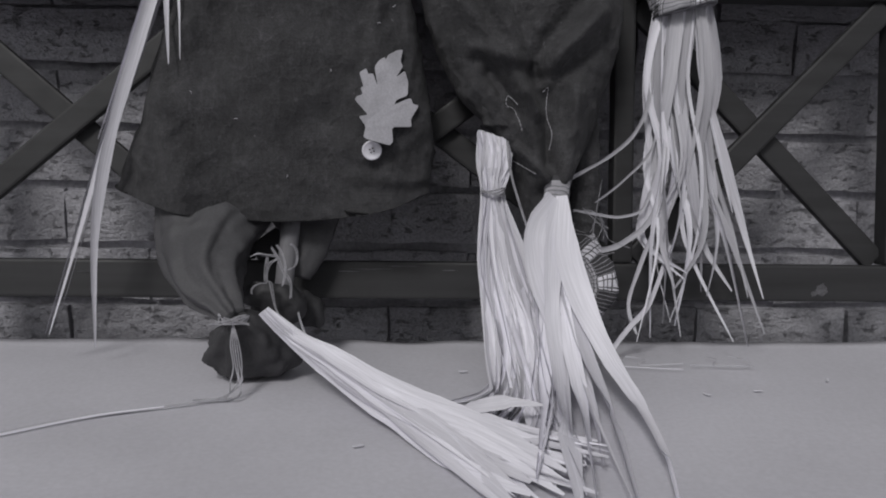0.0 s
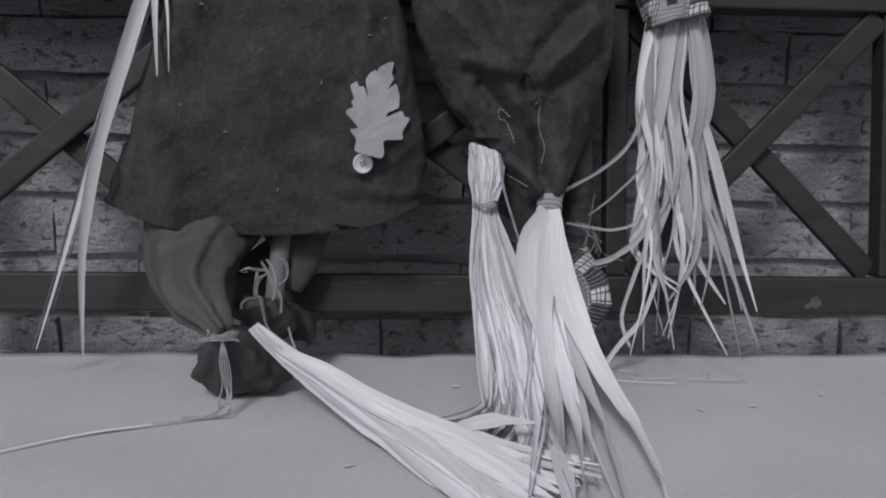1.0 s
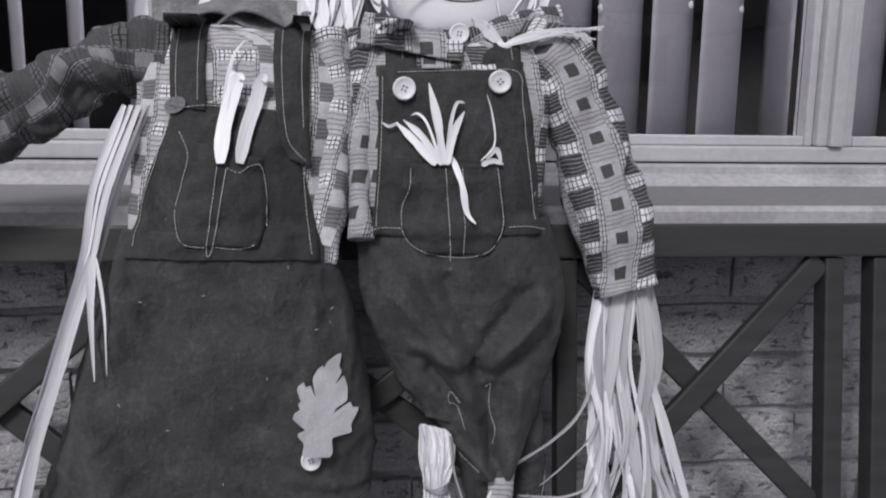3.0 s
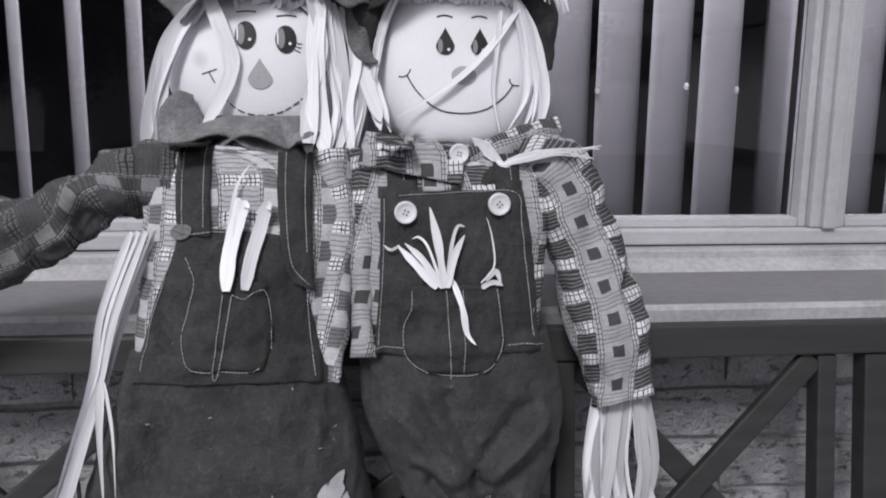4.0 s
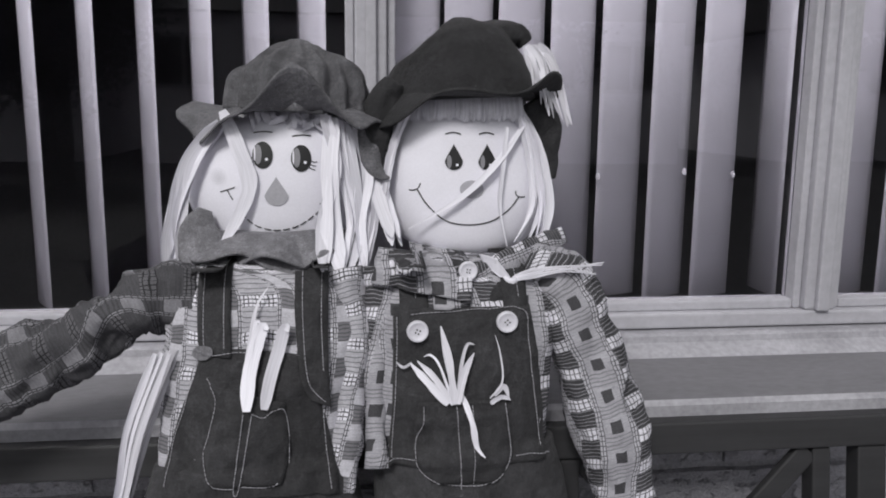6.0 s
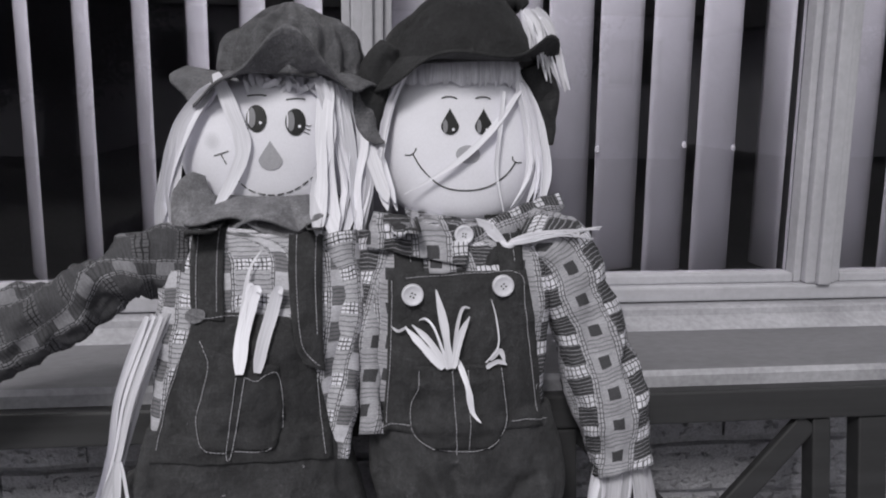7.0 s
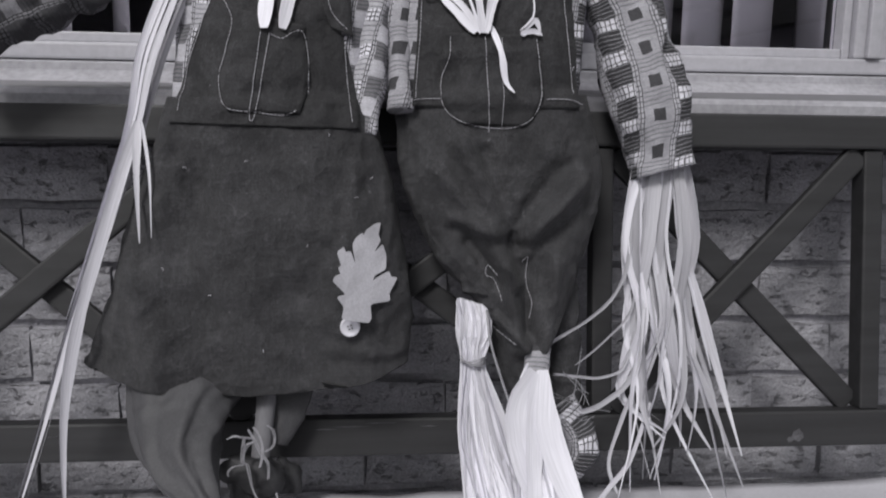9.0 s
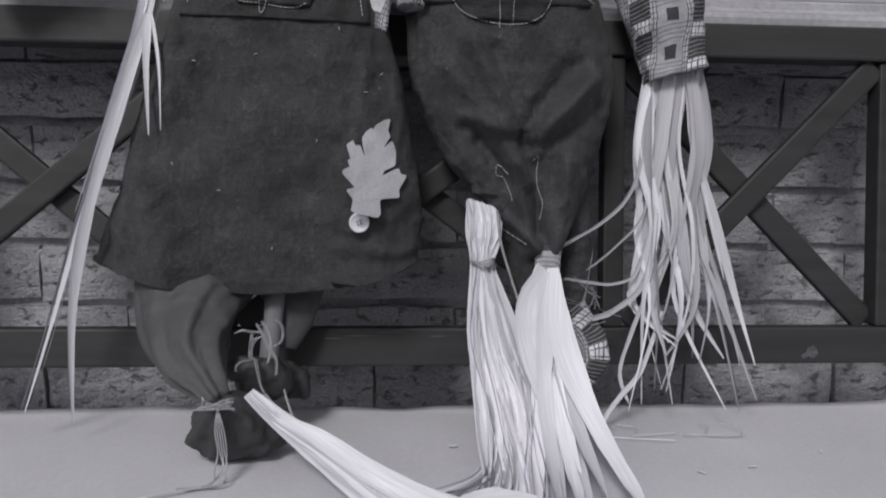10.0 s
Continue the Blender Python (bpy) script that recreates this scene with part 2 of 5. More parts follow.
M_TWINE = plain("jute_twine", 0.33, 0.9, 60, 700, 0.3, 0.6, 0.001)
M_THREAD = plain("pale_thread", 0.5, 0.8, 60, 700, 0.15, 0.3, 0.0005)
M_BUTTON = plain("cream_button", 0.70, 0.4, 30, 300, 0.1, 0.1, 0.0004)
M_LEAF = plain("felt_leaf", 0.46, 0.95, 25, 420, 0.16, 0.5, 0.001)
M_PAVING = plain("concrete_paving", 0.24, 0.9, 1.5, 40, 0.25, 0.5, 0.003)
M_ROAD = plain("asphalt", 0.05, 0.9, 1.0, 60, 0.2, 0.5, 0.003)
M_LAWN = plain("lawn", 0.07, 0.95, 0.8, 25, 0.35, 0.8, 0.02)
M_BARK = plain("bark", 0.10, 0.95, 4, 40, 0.3, 0.8, 0.01)
M_LEAVES = plain("tree_leaves", 0.07, 0.7, 3, 40, 0.3, 0.2, 0.002)
M_RENDER = plain("house_render", 0.78, 0.9, 1.2, 30, 0.12, 0.3, 0.003)
M_ROOF = plain("roof_tiles", 0.09, 0.85, 1.2, 22, 0.25, 0.6, 0.01, (1, 3, 3))
M_DARKGLASS = plain("far_window_glass", 0.03, 0.12, 1.0, 10, 0.1, 0.05, 0.001)


# ---- mesh tools ----
def part(name, bm, material, parent=None, label="", smooth=False):
    """Links a bmesh as one mesh object, under a thing where one is given."""
    me = bpy.data.meshes.new(name)
    bm.normal_update()
    bm.to_mesh(me)
    bm.free()
    for m in material if isinstance(material, list) else [material]:
        me.materials.append(m)
    if smooth:
        me.shade_smooth()
    ob = new(name, me)
    ob.parent = parent
    return tagged(ob, label)


def empty(name, at=(0, 0, 0)):
    ob = new(name)
    ob.location = at
    ob.empty_display_size = 0.05
    bpy.context.view_layer.update()
    return ob


def box(x0, x1, y0, y1, z0, z1, bevel=0.003, turn=None):
    bm = bmesh.new()
    bmesh.ops.create_cube(bm, size=1)
    bmesh.ops.scale(bm, vec=(x1 - x0, y1 - y0, z1 - z0), verts=bm.verts)
    if bevel:
        bmesh.ops.bevel(bm, geom=bm.edges[:], offset=bevel, segments=2, affect="EDGES", profile=0.6)
    if turn is not None:
        bmesh.ops.transform(bm, matrix=turn, verts=bm.verts)
    bmesh.ops.translate(bm, vec=((x0 + x1) / 2, (y0 + y1) / 2, (z0 + z1) / 2), verts=bm.verts)
    return bm


def under(ob, parent):
    """Parents a mesh whose vertices are in world metres to an Empty that stands away from the origin."""
    ob.parent = parent
    ob.matrix_parent_inverse = Matrix.Translation(-parent.location)
    return ob


# ---- the ground ----
def sheet(x0, x1, y0, y1, z):
    bm = bmesh.new()
    bm.faces.new([bm.verts.new(p) for p in ((x0, y0, z), (x1, y0, z), (x1, y1, z), (x0, y1, z))])
    return bm


tagged(part("ground", sheet(-400, 400, -400, 400, -0.12), M_LAWN), "short grey lawn reaching to the horizon", "ground", kind="structure")
tagged(part("pavement", box(-4, 4, -1.2, 1.64, -0.3, 0.0, 0.01), M_PAVING), "concrete porch slab under the bench", "pavement", kind="structure")
tagged(part("road", box(-60, 60, -11, -5, -0.3, -0.11, 0.01), M_ROAD), "asphalt street in front of the house", "road", kind="structure")

# ---- the house wall with its window ----
WALL_Y, COURSE, LOW = 1.64, 0.087, 0.051
wall = tagged(part("wall_north", box(-3.2, 3.4, WALL_Y + 0.018, WALL_Y + 0.11, -0.1, 1.0, 0), M_MORTAR), "rough-faced grey brick wall below the window", "brick wall", kind="structure")
tagged(part("wall_upper", box(-3.2, 3.4, WALL_Y, WALL_Y + 0.2, 2.12, 2.7, 0.004), M_RENDER), "plain wall above the window", "wall", kind="structure")
tagged(part("wall_pier", box(-3.2, -1.42, WALL_Y, WALL_Y + 0.2, 1.0, 2.12, 0.004), M_RENDER), "plain wall beside the window", "wall", kind="structure")
tagged(part("wall_pier", box(2.36, 3.4, WALL_Y, WALL_Y + 0.2, 1.0, 2.12, 0.004), M_RENDER), "plain wall beside the window", "wall", kind="structure")
# unseen slab, added to close the house above; its overhang limits the sky light
tagged(part("eaves", box(-3.4, 3.6, 1.15, 5.3, 2.7, 2.82, 0.01), M_RENDER), "plain eaves slab above the wall, added out of view", "eaves", kind="structure")

window = tagged(empty("window_1", (0.44, 1.70, 1.0)), "wide painted window with three panes and a deep sill", "window", kind="structure")
bm = bmesh.new()
PROFILE = ((1.66, 0.950), (1.534, 0.958), (1.528, 0.964), (1.528, 0.985), (1.534, 0.992), (1.544, 0.994), (1.684, 1.004), (1.690, 1.007), (1.708, 1.018), (1.712, 1.021), (1.713, 1.031), (1.718, 1.034), (1.80, 1.036), (1.80, 0.950))
ends = [[bm.verts.new((x, y, z)) for y, z in PROFILE] for x in (-1.5, 2.44)]
for i in range(len(PROFILE)):
    j = (i + 1) % len(PROFILE)
    bm.faces.new((ends[0][i], ends[0][j], ends[1][j], ends[1][i]))
bm.faces.new(ends[0]), bm.faces.new(ends[1][::-1])
bmesh.ops.recalc_face_normals(bm, faces=bm.faces)
# the flat top takes a darker tone than the rest of the sill
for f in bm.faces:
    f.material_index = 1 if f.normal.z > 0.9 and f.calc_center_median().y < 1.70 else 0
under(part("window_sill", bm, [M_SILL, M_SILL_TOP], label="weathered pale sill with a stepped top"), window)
for z0, z1, nm in ((1.037, 1.062, "bottom_rail"), (2.06, 2.115, "top_rail")):
    under(part(nm, box(-1.42, 2.36, 1.738, 1.80, z0, z1, 0.004), M_PAINT), window)
for x0, x1 in ((-1.42, -1.36), (0.044, 0.092), (0.795, 0.850), (2.30, 2.36)):
    under(part("mullion", box(x0, x1, 1.742, 1.802, 1.0625, 2.0595, 0.004), M_PAINT), window)
    under(part("bead", box(x0 + 0.016, x1 - 0.016, 1.730, 1.7415, 1.0625, 2.0595, 0.003), M_PAINT), window)
for x0, x1 in ((-1.36, 0.044), (0.092, 0.795), (0.850, 2.30)):
    for a, b in ((x0, x0 + 0.014), (x1 - 0.014, x1)):
        under(part("sash_stile", box(a + 0.0005, b - 0.0005, 1.756, 1.796, 1.0625, 2.0595, 0.003), M_PAINT), window)
    under(part("sash_rail", box(x0 + 0.0145, x1 - 0.0145, 1.756, 1.796, 1.0625, 1.078, 0.003), M_PAINT), window)
    pane = under(part("pane", box(x0 + 0.0145, x1 - 0.0145, 1.780, 1.784, 1.0785, 2.0595, 0), M_GLASS, label="clear glass pane reflecting the street"), window)
    pane.visible_shadow = False

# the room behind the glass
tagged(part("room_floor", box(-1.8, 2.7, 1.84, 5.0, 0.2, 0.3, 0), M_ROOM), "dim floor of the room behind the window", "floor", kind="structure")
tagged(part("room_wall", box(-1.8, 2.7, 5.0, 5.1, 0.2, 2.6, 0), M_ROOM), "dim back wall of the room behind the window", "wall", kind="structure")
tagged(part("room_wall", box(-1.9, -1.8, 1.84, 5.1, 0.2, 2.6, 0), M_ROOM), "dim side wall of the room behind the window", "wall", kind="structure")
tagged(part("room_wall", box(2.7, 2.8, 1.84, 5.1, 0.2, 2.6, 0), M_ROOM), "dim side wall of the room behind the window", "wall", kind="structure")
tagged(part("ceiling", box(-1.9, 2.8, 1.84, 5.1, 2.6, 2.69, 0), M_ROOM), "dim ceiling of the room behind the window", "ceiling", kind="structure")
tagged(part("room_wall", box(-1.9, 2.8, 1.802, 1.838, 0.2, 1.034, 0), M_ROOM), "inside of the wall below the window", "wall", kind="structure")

blind = tagged(empty("vertical_blind", (0.45, 1.88, 2.1)), "pale vertical blind, its slats partly open and partly shut", "blind")
under(part("headrail", box(-1.34, 2.28, 1.86, 1.90, 2.08, 2.12, 0.004), M_PAINT), blind)
bm = bmesh.new()
grid = []
for i in range(7):
    s = i / 6
    bend = 0.0045 * (1 - (2 * s - 1) ** 2)
    a = radians(-31)
    x, y = 0.089 * s * math.sin(a) - bend * math.cos(a), 0.089 * s * math.cos(a) + bend * math.sin(a)
    grid.append([bm.verts.new((x + o, y, z)) for z in (0, 1.018) for o in (0, 0.0006)])
for p, q in zip(grid, grid[1:]):
    for i, j in ((0, 2), (3, 1), (2, 3), (1, 0)):
        bm.faces.new((p[i], q[i], q[j], p[j]))
for e in (grid[0], grid[-1]):
    bm.faces.new((e[0], e[2], e[3], e[1]))
bmesh.ops.recalc_face_normals(bm, faces=bm.faces)
slat_mesh = None
for i in range(-11, 30):
    x = -0.353 + 0.0884 * i
    if slat_mesh is None:
        slat = part("slat", bm, M_SLAT, smooth=True)
        slat_mesh = slat.data
    else:
        slat = new("slat", slat_mesh)
    under(slat, blind)
    slat.matrix_parent_inverse = Matrix.Identity(4)
    shut = x > 0.09 and i != 13
    slat.location = Vector((x + 0.010 * shut, 1.874 if shut else 1.842, 1.066 + random.uniform(-0.003, 0.003))) - blind.location
    slat.rotation_euler = (0, 0, radians((78 if shut else -28 if i == 13 else 0) + random.uniform(-2.5, 2.5)))

for x, z in ((0.456, 1.279), (0.609, 1.288), (0.697, 1.283)):
    bm = bmesh.new()
    bmesh.ops.create_icosphere(bm, subdivisions=2, radius=0.0045)
    for v in bm.verts:
        v.co = Vector((v.co.x, v.co.y * 0.4, v.co.z * 1.4)) * (1 + 0.35 * noise.noise(v.co * 300))
    bmesh.ops.translate(bm, vec=(x, 1.836, z), verts=bm.verts)
    under(part("slat_clip", bm, M_SILL, label="small dull clip on a slat"), blind)

# ---- the garden bench ----
bench = tagged(empty("garden_bench", (0.065, 1.2, 0)), "dark-stained wooden garden bench with crossed braces in its back", "bench")
LEAN_BACK = math.atan2(1.497 - 1.444, 0.945 - 0.56)


def back_y(z):
    """The front of the reclined back at a height."""
    return 1.444 + (z - 0.56) * math.tan(LEAN_BACK)


def back_piece(name, x0, z0, x1, z1, wide, thick, proud=0.0, label=""):
    """A bar of the back between two points of its plane."""
    a, b = Vector((x0, back_y(z0), z0)), Vector((x1, back_y(z1), z1))
    along = (b - a).normalized()
    normal = Vector((0, -math.cos(LEAN_BACK), math.sin(LEAN_BACK)))
    across = normal.cross(along)
    bm = box(-(b - a).length / 2, (b - a).length / 2, -wide / 2, wide / 2, -thick, 0, 0.0035)
    turn = Matrix((along, across, normal)).transposed().to_4x4()
    bmesh.ops.transform(bm, matrix=Matrix.Translation((a + b) / 2 + normal * proud) @ turn, verts=bm.verts)
    return under(part(name, bm, M_BENCH, label=label), bench)


POSTS = (-0.590, -0.165, 0.3235, 0.688)
back_piece("bottom_rail", -0.615, 0.5635, 0.787, 0.5635, 0.048, 0.030, 0.001)
back_piece("top_rail", -0.655, 0.951, 0.81, 0.951, 0.044, 0.038, 0.006)
for i, x in enumerate(POSTS):
    back_piece("post", x, 0.588, x, 0.928, 0.044 if i == 0 else 0.027, 0.03)
back_piece("post", 0.765, 0.588, 0.765, 0.928, 0.044, 0.03)
for a, b in zip(POSTS, POSTS[1:]):
    lo, hi = a + 0.017, b - 0.017
    back_piece("brace", lo, 0.592, hi, 0.924, 0.032, 0.014, -0.002)
    back_piece("brace", lo, 0.924, hi, 0.592, 0.032, 0.014, -0.0165)
for i in range(6):
    y0 = 0.975 + i * 0.078
    under(part("seat_slat", box(-0.61, 0.71, y0, y0 + 0.068, 0.445, 0.470, 0.004), M_BENCH), bench)
for x in (-0.55, 0.065, 0.65):
    under(part("seat_bearer", box(x - 0.02, x + 0.02, 0.98, 1.43, 0.385, 0.4445, 0.003), M_BENCH), bench)
under(part("seat_rail", box(-0.57, 0.67, 0.972, 0.9795, 0.375, 0.4445, 0.002), M_BENCH), bench)
for x in (-0.59, 0.69):
    for y in (0.985, 1.40):
        under(part("leg", box(x - 0.022, x + 0.022, y, y + 0.05, 0.0, 0.4445, 0.004), M_BENCH), bench)

# chips and scratches in the stain of the lower rail
def rail_mark(x, z, wide, high, seed):
    bm = bmesh.new()
    q = random.Random(seed)
    rim = [(x + wide / 2 * math.cos(a) * q.uniform(0.5, 1), z + high / 2 * math.sin(a) * q.uniform(0.5, 1)) for a in [k * math.pi / 7 for k in range(14)]]
    bm.faces.new([bm.verts.new((px, back_y(pz) - 0.0016, pz)) for px, pz in rim])
    bmesh.ops.solidify(bm, geom=bm.faces[:], thickness=0.0004)
    under(part("worn_chip", bm, M_COLLAR, label="pale worn chip in the stain"), bench)


rail_mark(0.588, 0.556, 0.024, 0.020, 4)
rail_mark(0.578, 0.550, 0.012, 0.010, 5)
for k, (x, z, w) in enumerate(((0.00, 0.578, 0.06), (0.04, 0.582, 0.05), (-0.03, 0.575, 0.03), (-0.36, 0.572, 0.02), (0.10, 0.577, 0.025))):
    rail_mark(x, z, w, 0.0014, 20 + k)

# the white cloth over the seat, hanging over its front edge
bm = bmesh.new()
NX, rows = 150, []
for i in range(NX + 1):
    x = -0.72 + 1.54 * i / NX
    back = 1.462 + 0.006 * noise.noise((x * 6, 3.1, 0)) + 0.003 * noise.noise((x * 25, 1.1, 0))
    line = []
    for j in range(61):
        s = j / 60 * 0.80
        y = back - s
        z = 0.4765 + 0.0022 * noise.noise((x * 5, y * 7, 2)) + 0.006 * max(0, 1 - s / 0.03) ** 2 * (0.5 + noise.noise((x * 9, 0, 7)))
        if y < 0.965:
            over = 0.965 - y
            y, z = 0.958 - min(over, 0.012) + 0.008 * noise.noise((x * 8, over * 4, 5)), 0.4765 - max(over - 0.006, 0)
        line.append(bm.verts.new((x, y, z)))
    rows.append(line)
for p, q in zip(rows, rows[1:]):
    for j in range(60):
        bm.faces.new((p[j], p[j + 1], q[j + 1], q[j]))
bmesh.ops.recalc_face_normals(bm, faces=bm.faces)
bmesh.ops.solidify(bm, geom=bm.faces[:], thickness=0.0015)
tagged(part("seat_cloth", bm, M_CLOTH, smooth=True), "plain white cloth spread over the bench seat", "cloth")

# ---- the two straw dolls, each one mesh ----
class Doll:
    """Collects the cloth, straw and trimmings of one doll in one mesh."""

    def __init__(self):
        self.bm = bmesh.new()
        self.uv = self.bm.loops.layers.uv.new("UVMap")
        self.mats = []
        self.tree = None

    def slot(self, m):
        if m not in self.mats:
            self.mats.append(m)
        return self.mats.index(m)

    def face(self, verts, m, uvs=None):
        f = self.bm.faces.new(verts)
        f.material_index, f.smooth = self.slot(m), True
        if uvs:
            for loop, q in zip(f.loops, uvs):
                loop[self.uv].uv = q
        return f

    def skin(self, rows, m, round_=True, uvs=None, smooth=True):
        """Faces between rows of points."""
        made = [[self.bm.verts.new(p) for p in row] for row in rows]
        n = len(rows[0])
        for i in range(len(rows) - 1):
            for j in range(n if round_ else n - 1):
                k = (j + 1) % n
                q = None
                if uvs:
                    q = (uvs[i][j], uvs[i + 1][j], uvs[i + 1][j + 1], uvs[i][j + 1])
                self.face((made[i][j], made[i + 1][j], made[i + 1][k], made[i][k]), m, q).smooth = smooth
        return made

    def tube(self, secs, m, n=40, rows=36, crease=0.003, freq=22.0, power=2.0, caps=True, warp=None, seed=0.0, uvoff=(0.0, 0.0), level=False):
        """A stuffed or hanging piece of cloth along sections (x, y, z, half width, half depth)."""
        line = spline([Vector(s[:3]) for s in secs], rows)
        size = spline([Vector((s[3], s[4], 0)) for s in secs], rows)
        rings, uvs, run = [], [], 0.0
        for i, c in enumerate(line):
            t = Vector((0, 0, -1)) if level else (line[min(i + 1, rows - 1)] - line[max(i - 1, 0)]).normalized()
            u = t.cross(Vector((0, 1, 0)))
            u = u.normalized() if u.length > 0.2 else Vector((1, 0, 0))
            v = t.cross(u)
            if i:
                run += (c - line[i - 1]).length
            ring, quv, around, last = [], [], 0.0, None
            for j in range(n + 1):
                a = 2 * math.pi * j / n - math.pi / 2
                ca, sa = math.cos(a), math.sin(a)
                ca, sa = math.copysign(abs(ca) ** (2 / power), ca), math.copysign(abs(sa) ** (2 / power), sa)
                p = c + u * (ca * size[i].x) + v * (sa * size[i].y)
                if last is not None:
                    around += (p - last).length
                last = p.copy()
                out = (u * ca * size[i].y + v * sa * size[i].x)
                out = out.normalized() if out.length > 1e-6 else u
                q = Vector((p.x, p.y, p.z * 0.6 + seed)) * freq
                rough = 1.6 * noise.noise(q) + 1.3 * (0.25 - abs(noise.noise(q * 1.6 + Vector((5, 1, 9))))) + 0.8 * (0.25 - abs(noise.noise(q * 3.4)))
                p = p + out * crease * rough
                if warp:
                    p = warp(p, i / (rows - 1), a)
                ring.append(p)
                quv.append((around + uvoff[0], run + uvoff[1]))
            rings.append(ring[:-1])
            uvs.append(quv)
        made = self.skin(rings, m, True, uvs)
        if caps:
            for ring, c in ((made[0], rings[0]), (made[-1][::-1], rings[-1])):
                mid = self.bm.verts.new(sum((Vector(p) for p in c), Vector()) / n)
                for j in range(n):
                    self.face((mid, ring[j], ring[(j + 1) % n]), m)

    def freeze(self):
        self.bm.normal_update()
        self.tree = bvhtree.BVHTree.FromBMesh(self.bm)

    def front(self, x, z, off=0.0, spare=1.42):
        hit = self.tree.ray_cast(Vector((x, 0.3, z)), Vector((0, 1, 0)))[0]
        return Vector((x, (hit.y if hit else spare) - off, z))

    def patch(self, left, right, m, nu=14, nv=22, off=0.004, spare=1.42, uvoff=(0.0, 0.0), puff=0.0):
        """A sewn-on panel between two edges, each a few (x, z); its rim is turned in to the cloth below."""
        le, ri = spline([Vector((a, 0, b)) for a, b in left], nv), spline([Vector((a, 0, b)) for a, b in right], nv)
        rows, uvs = [], []
        for i in range(-1, nv + 1):
            k = min(max(i, 0), nv - 1)
            row, quv = [], []
            for j in range(-1, nu + 1):
                s = min(max(j, 0), nu - 1) / (nu - 1)
                p = le[k].lerp(ri[k], s)
                rim = i in (-1, nv) or j in (-1, nu)
                lift = -0.003 if rim else off + puff * math.sin(math.pi * s) * math.sin(math.pi * k / (nv - 1)) + 0.0012 * noise.noise((p.x * 60, 1, p.z * 60)) + 0.006 * (0.2 - abs(noise.noise((p.x * 30, 7, p.z * 24)))) + 0.003 * (0.2 - abs(noise.noise((p.x * 58 + p.z * 30, 2, p.z * 55))))
                row.append(self.front(p.x, p.z, lift, spare))
                quv.append((p.x + uvoff[0], p.z + uvoff[1]))
            rows.append(row)
            uvs.append(quv)
        self.skin(rows, m, False, uvs)

    def spot(self, cx, cz, shape, m, off=0.0015, spare=1.53, n=28):
        """A painted or sewn shape on the front: shape(angle) gives (dx, dz)."""
        rim = [shape(2 * math.pi * i / n) for i in range(n)]
        rows = [[self.front(cx + dx * k, cz + dz * k, off, spare) for dx, dz in rim] for k in (0.33, 0.7, 1.0)]
        made = self.skin(rows, m)
        mid = self.bm.verts.new(self.front(cx, cz, off, spare))
        for j in range(n):
            self.face((mid, made[0][j], made[0][(j + 1) % n]), m)

    def cord(self, pts, r, m, rows=None, sides=6):
        """A round thread or string through points."""
        rows = rows or max(6, 5 * len(pts))
        line = spline([Vector(p) for p in pts], rows)
        rings = []
        for i, c in enumerate(line):
            t = (line[min(i + 1, rows - 1)] - line[max(i - 1, 0)]).normalized()
            u = t.orthogonal().normalized()
            v = t.cross(u)
            rings.append([c + (u * math.cos(k * 2 * math.pi / sides) + v * math.sin(k * 2 * math.pi / sides)) * r for k in range(sides)])
        made = self.skin(rings, m)
        self.face(made[0][::-1], m), self.face(made[-1], m)

    def stitch(self, pts, m=None, off=0.005, dash=0.0034, gap=0.0010, r=0.00042, spare=1.42):
        """A running stitch on the front along (x, z) points."""
        m = m or M_THREAD
        line = spline([Vector((a, 0, b)) for a, b in pts], 60)
        lengths = [0.0]
        for a, b in zip(line, line[1:]):
            lengths.append(lengths[-1] + (b - a).length)

        def at(s):
            i = max(k for k in range(60) if lengths[k] <= s + 1e-9)
            i = min(i, 58)
            f = (s - lengths[i]) / max(lengths[i + 1] - lengths[i], 1e-9)
            q = line[i].lerp(line[i + 1], f)
            return self.front(q.x, q.z, off, spare)
        s = 0.0
        while s + dash < lengths[-1]:
            self.cord((at(s), at(s + dash / 2) + Vector((0, -0.0006, 0)), at(s + dash)), r, m, 3, 5)
            s += dash + gap * rnd.uniform(0.6, 1.4)

    def ribbon(self, pts, w, m, rows=18, face_angle=0.0, twist=0.0, taper=0.45, fold=0.22, root=0.55):
        """A strip of raffia through points, creased along its middle."""
        line = spline([Vector(p) for p in pts], rows)
        front, back, uvs, turned, run, shade = [], [], [], [], 0.0, rnd.uniform(0, 50)
        for i, c in enumerate(line):
            t = (line[min(i + 1, rows - 1)] - line[max(i - 1, 0)]).normalized()
            s = t.cross(Vector((0, 1, 0)))
            s = s.normalized() if s.length > 0.15 else Vector((1, 0, 0))
            nrm = s.cross(t).normalized()
            k = i / (rows - 1)
            a = face_angle + twist * k
            side, up = s * math.cos(a) + nrm * math.sin(a), nrm * math.cos(a) - s * math.sin(a)
            half = w / 2 * min(1, (1 - k) / taper + 0.12) * min(1, root + k * (4 if root > 0.3 else 1.5)) * (1 + 0.25 * noise.noise((shade, k * 5, 0)))
            if i:
                run += (c - line[i - 1]).length
            half *= 1 + 0.14 * noise.noise((shade + 3, k * 17, 4))
            curl = up * half * fold * (1 + 1.3 * noise.noise((shade, k * 9, 8)))
            face = [c - side * half, c - side * half * 0.62 + curl * 0.75, c - side * half * 0.1 + curl, c + side * half * 0.5 + curl * 0.8, c + side * half]
            front.append(face), back.append([p - up * 0.0005 for p in face[::-1]])
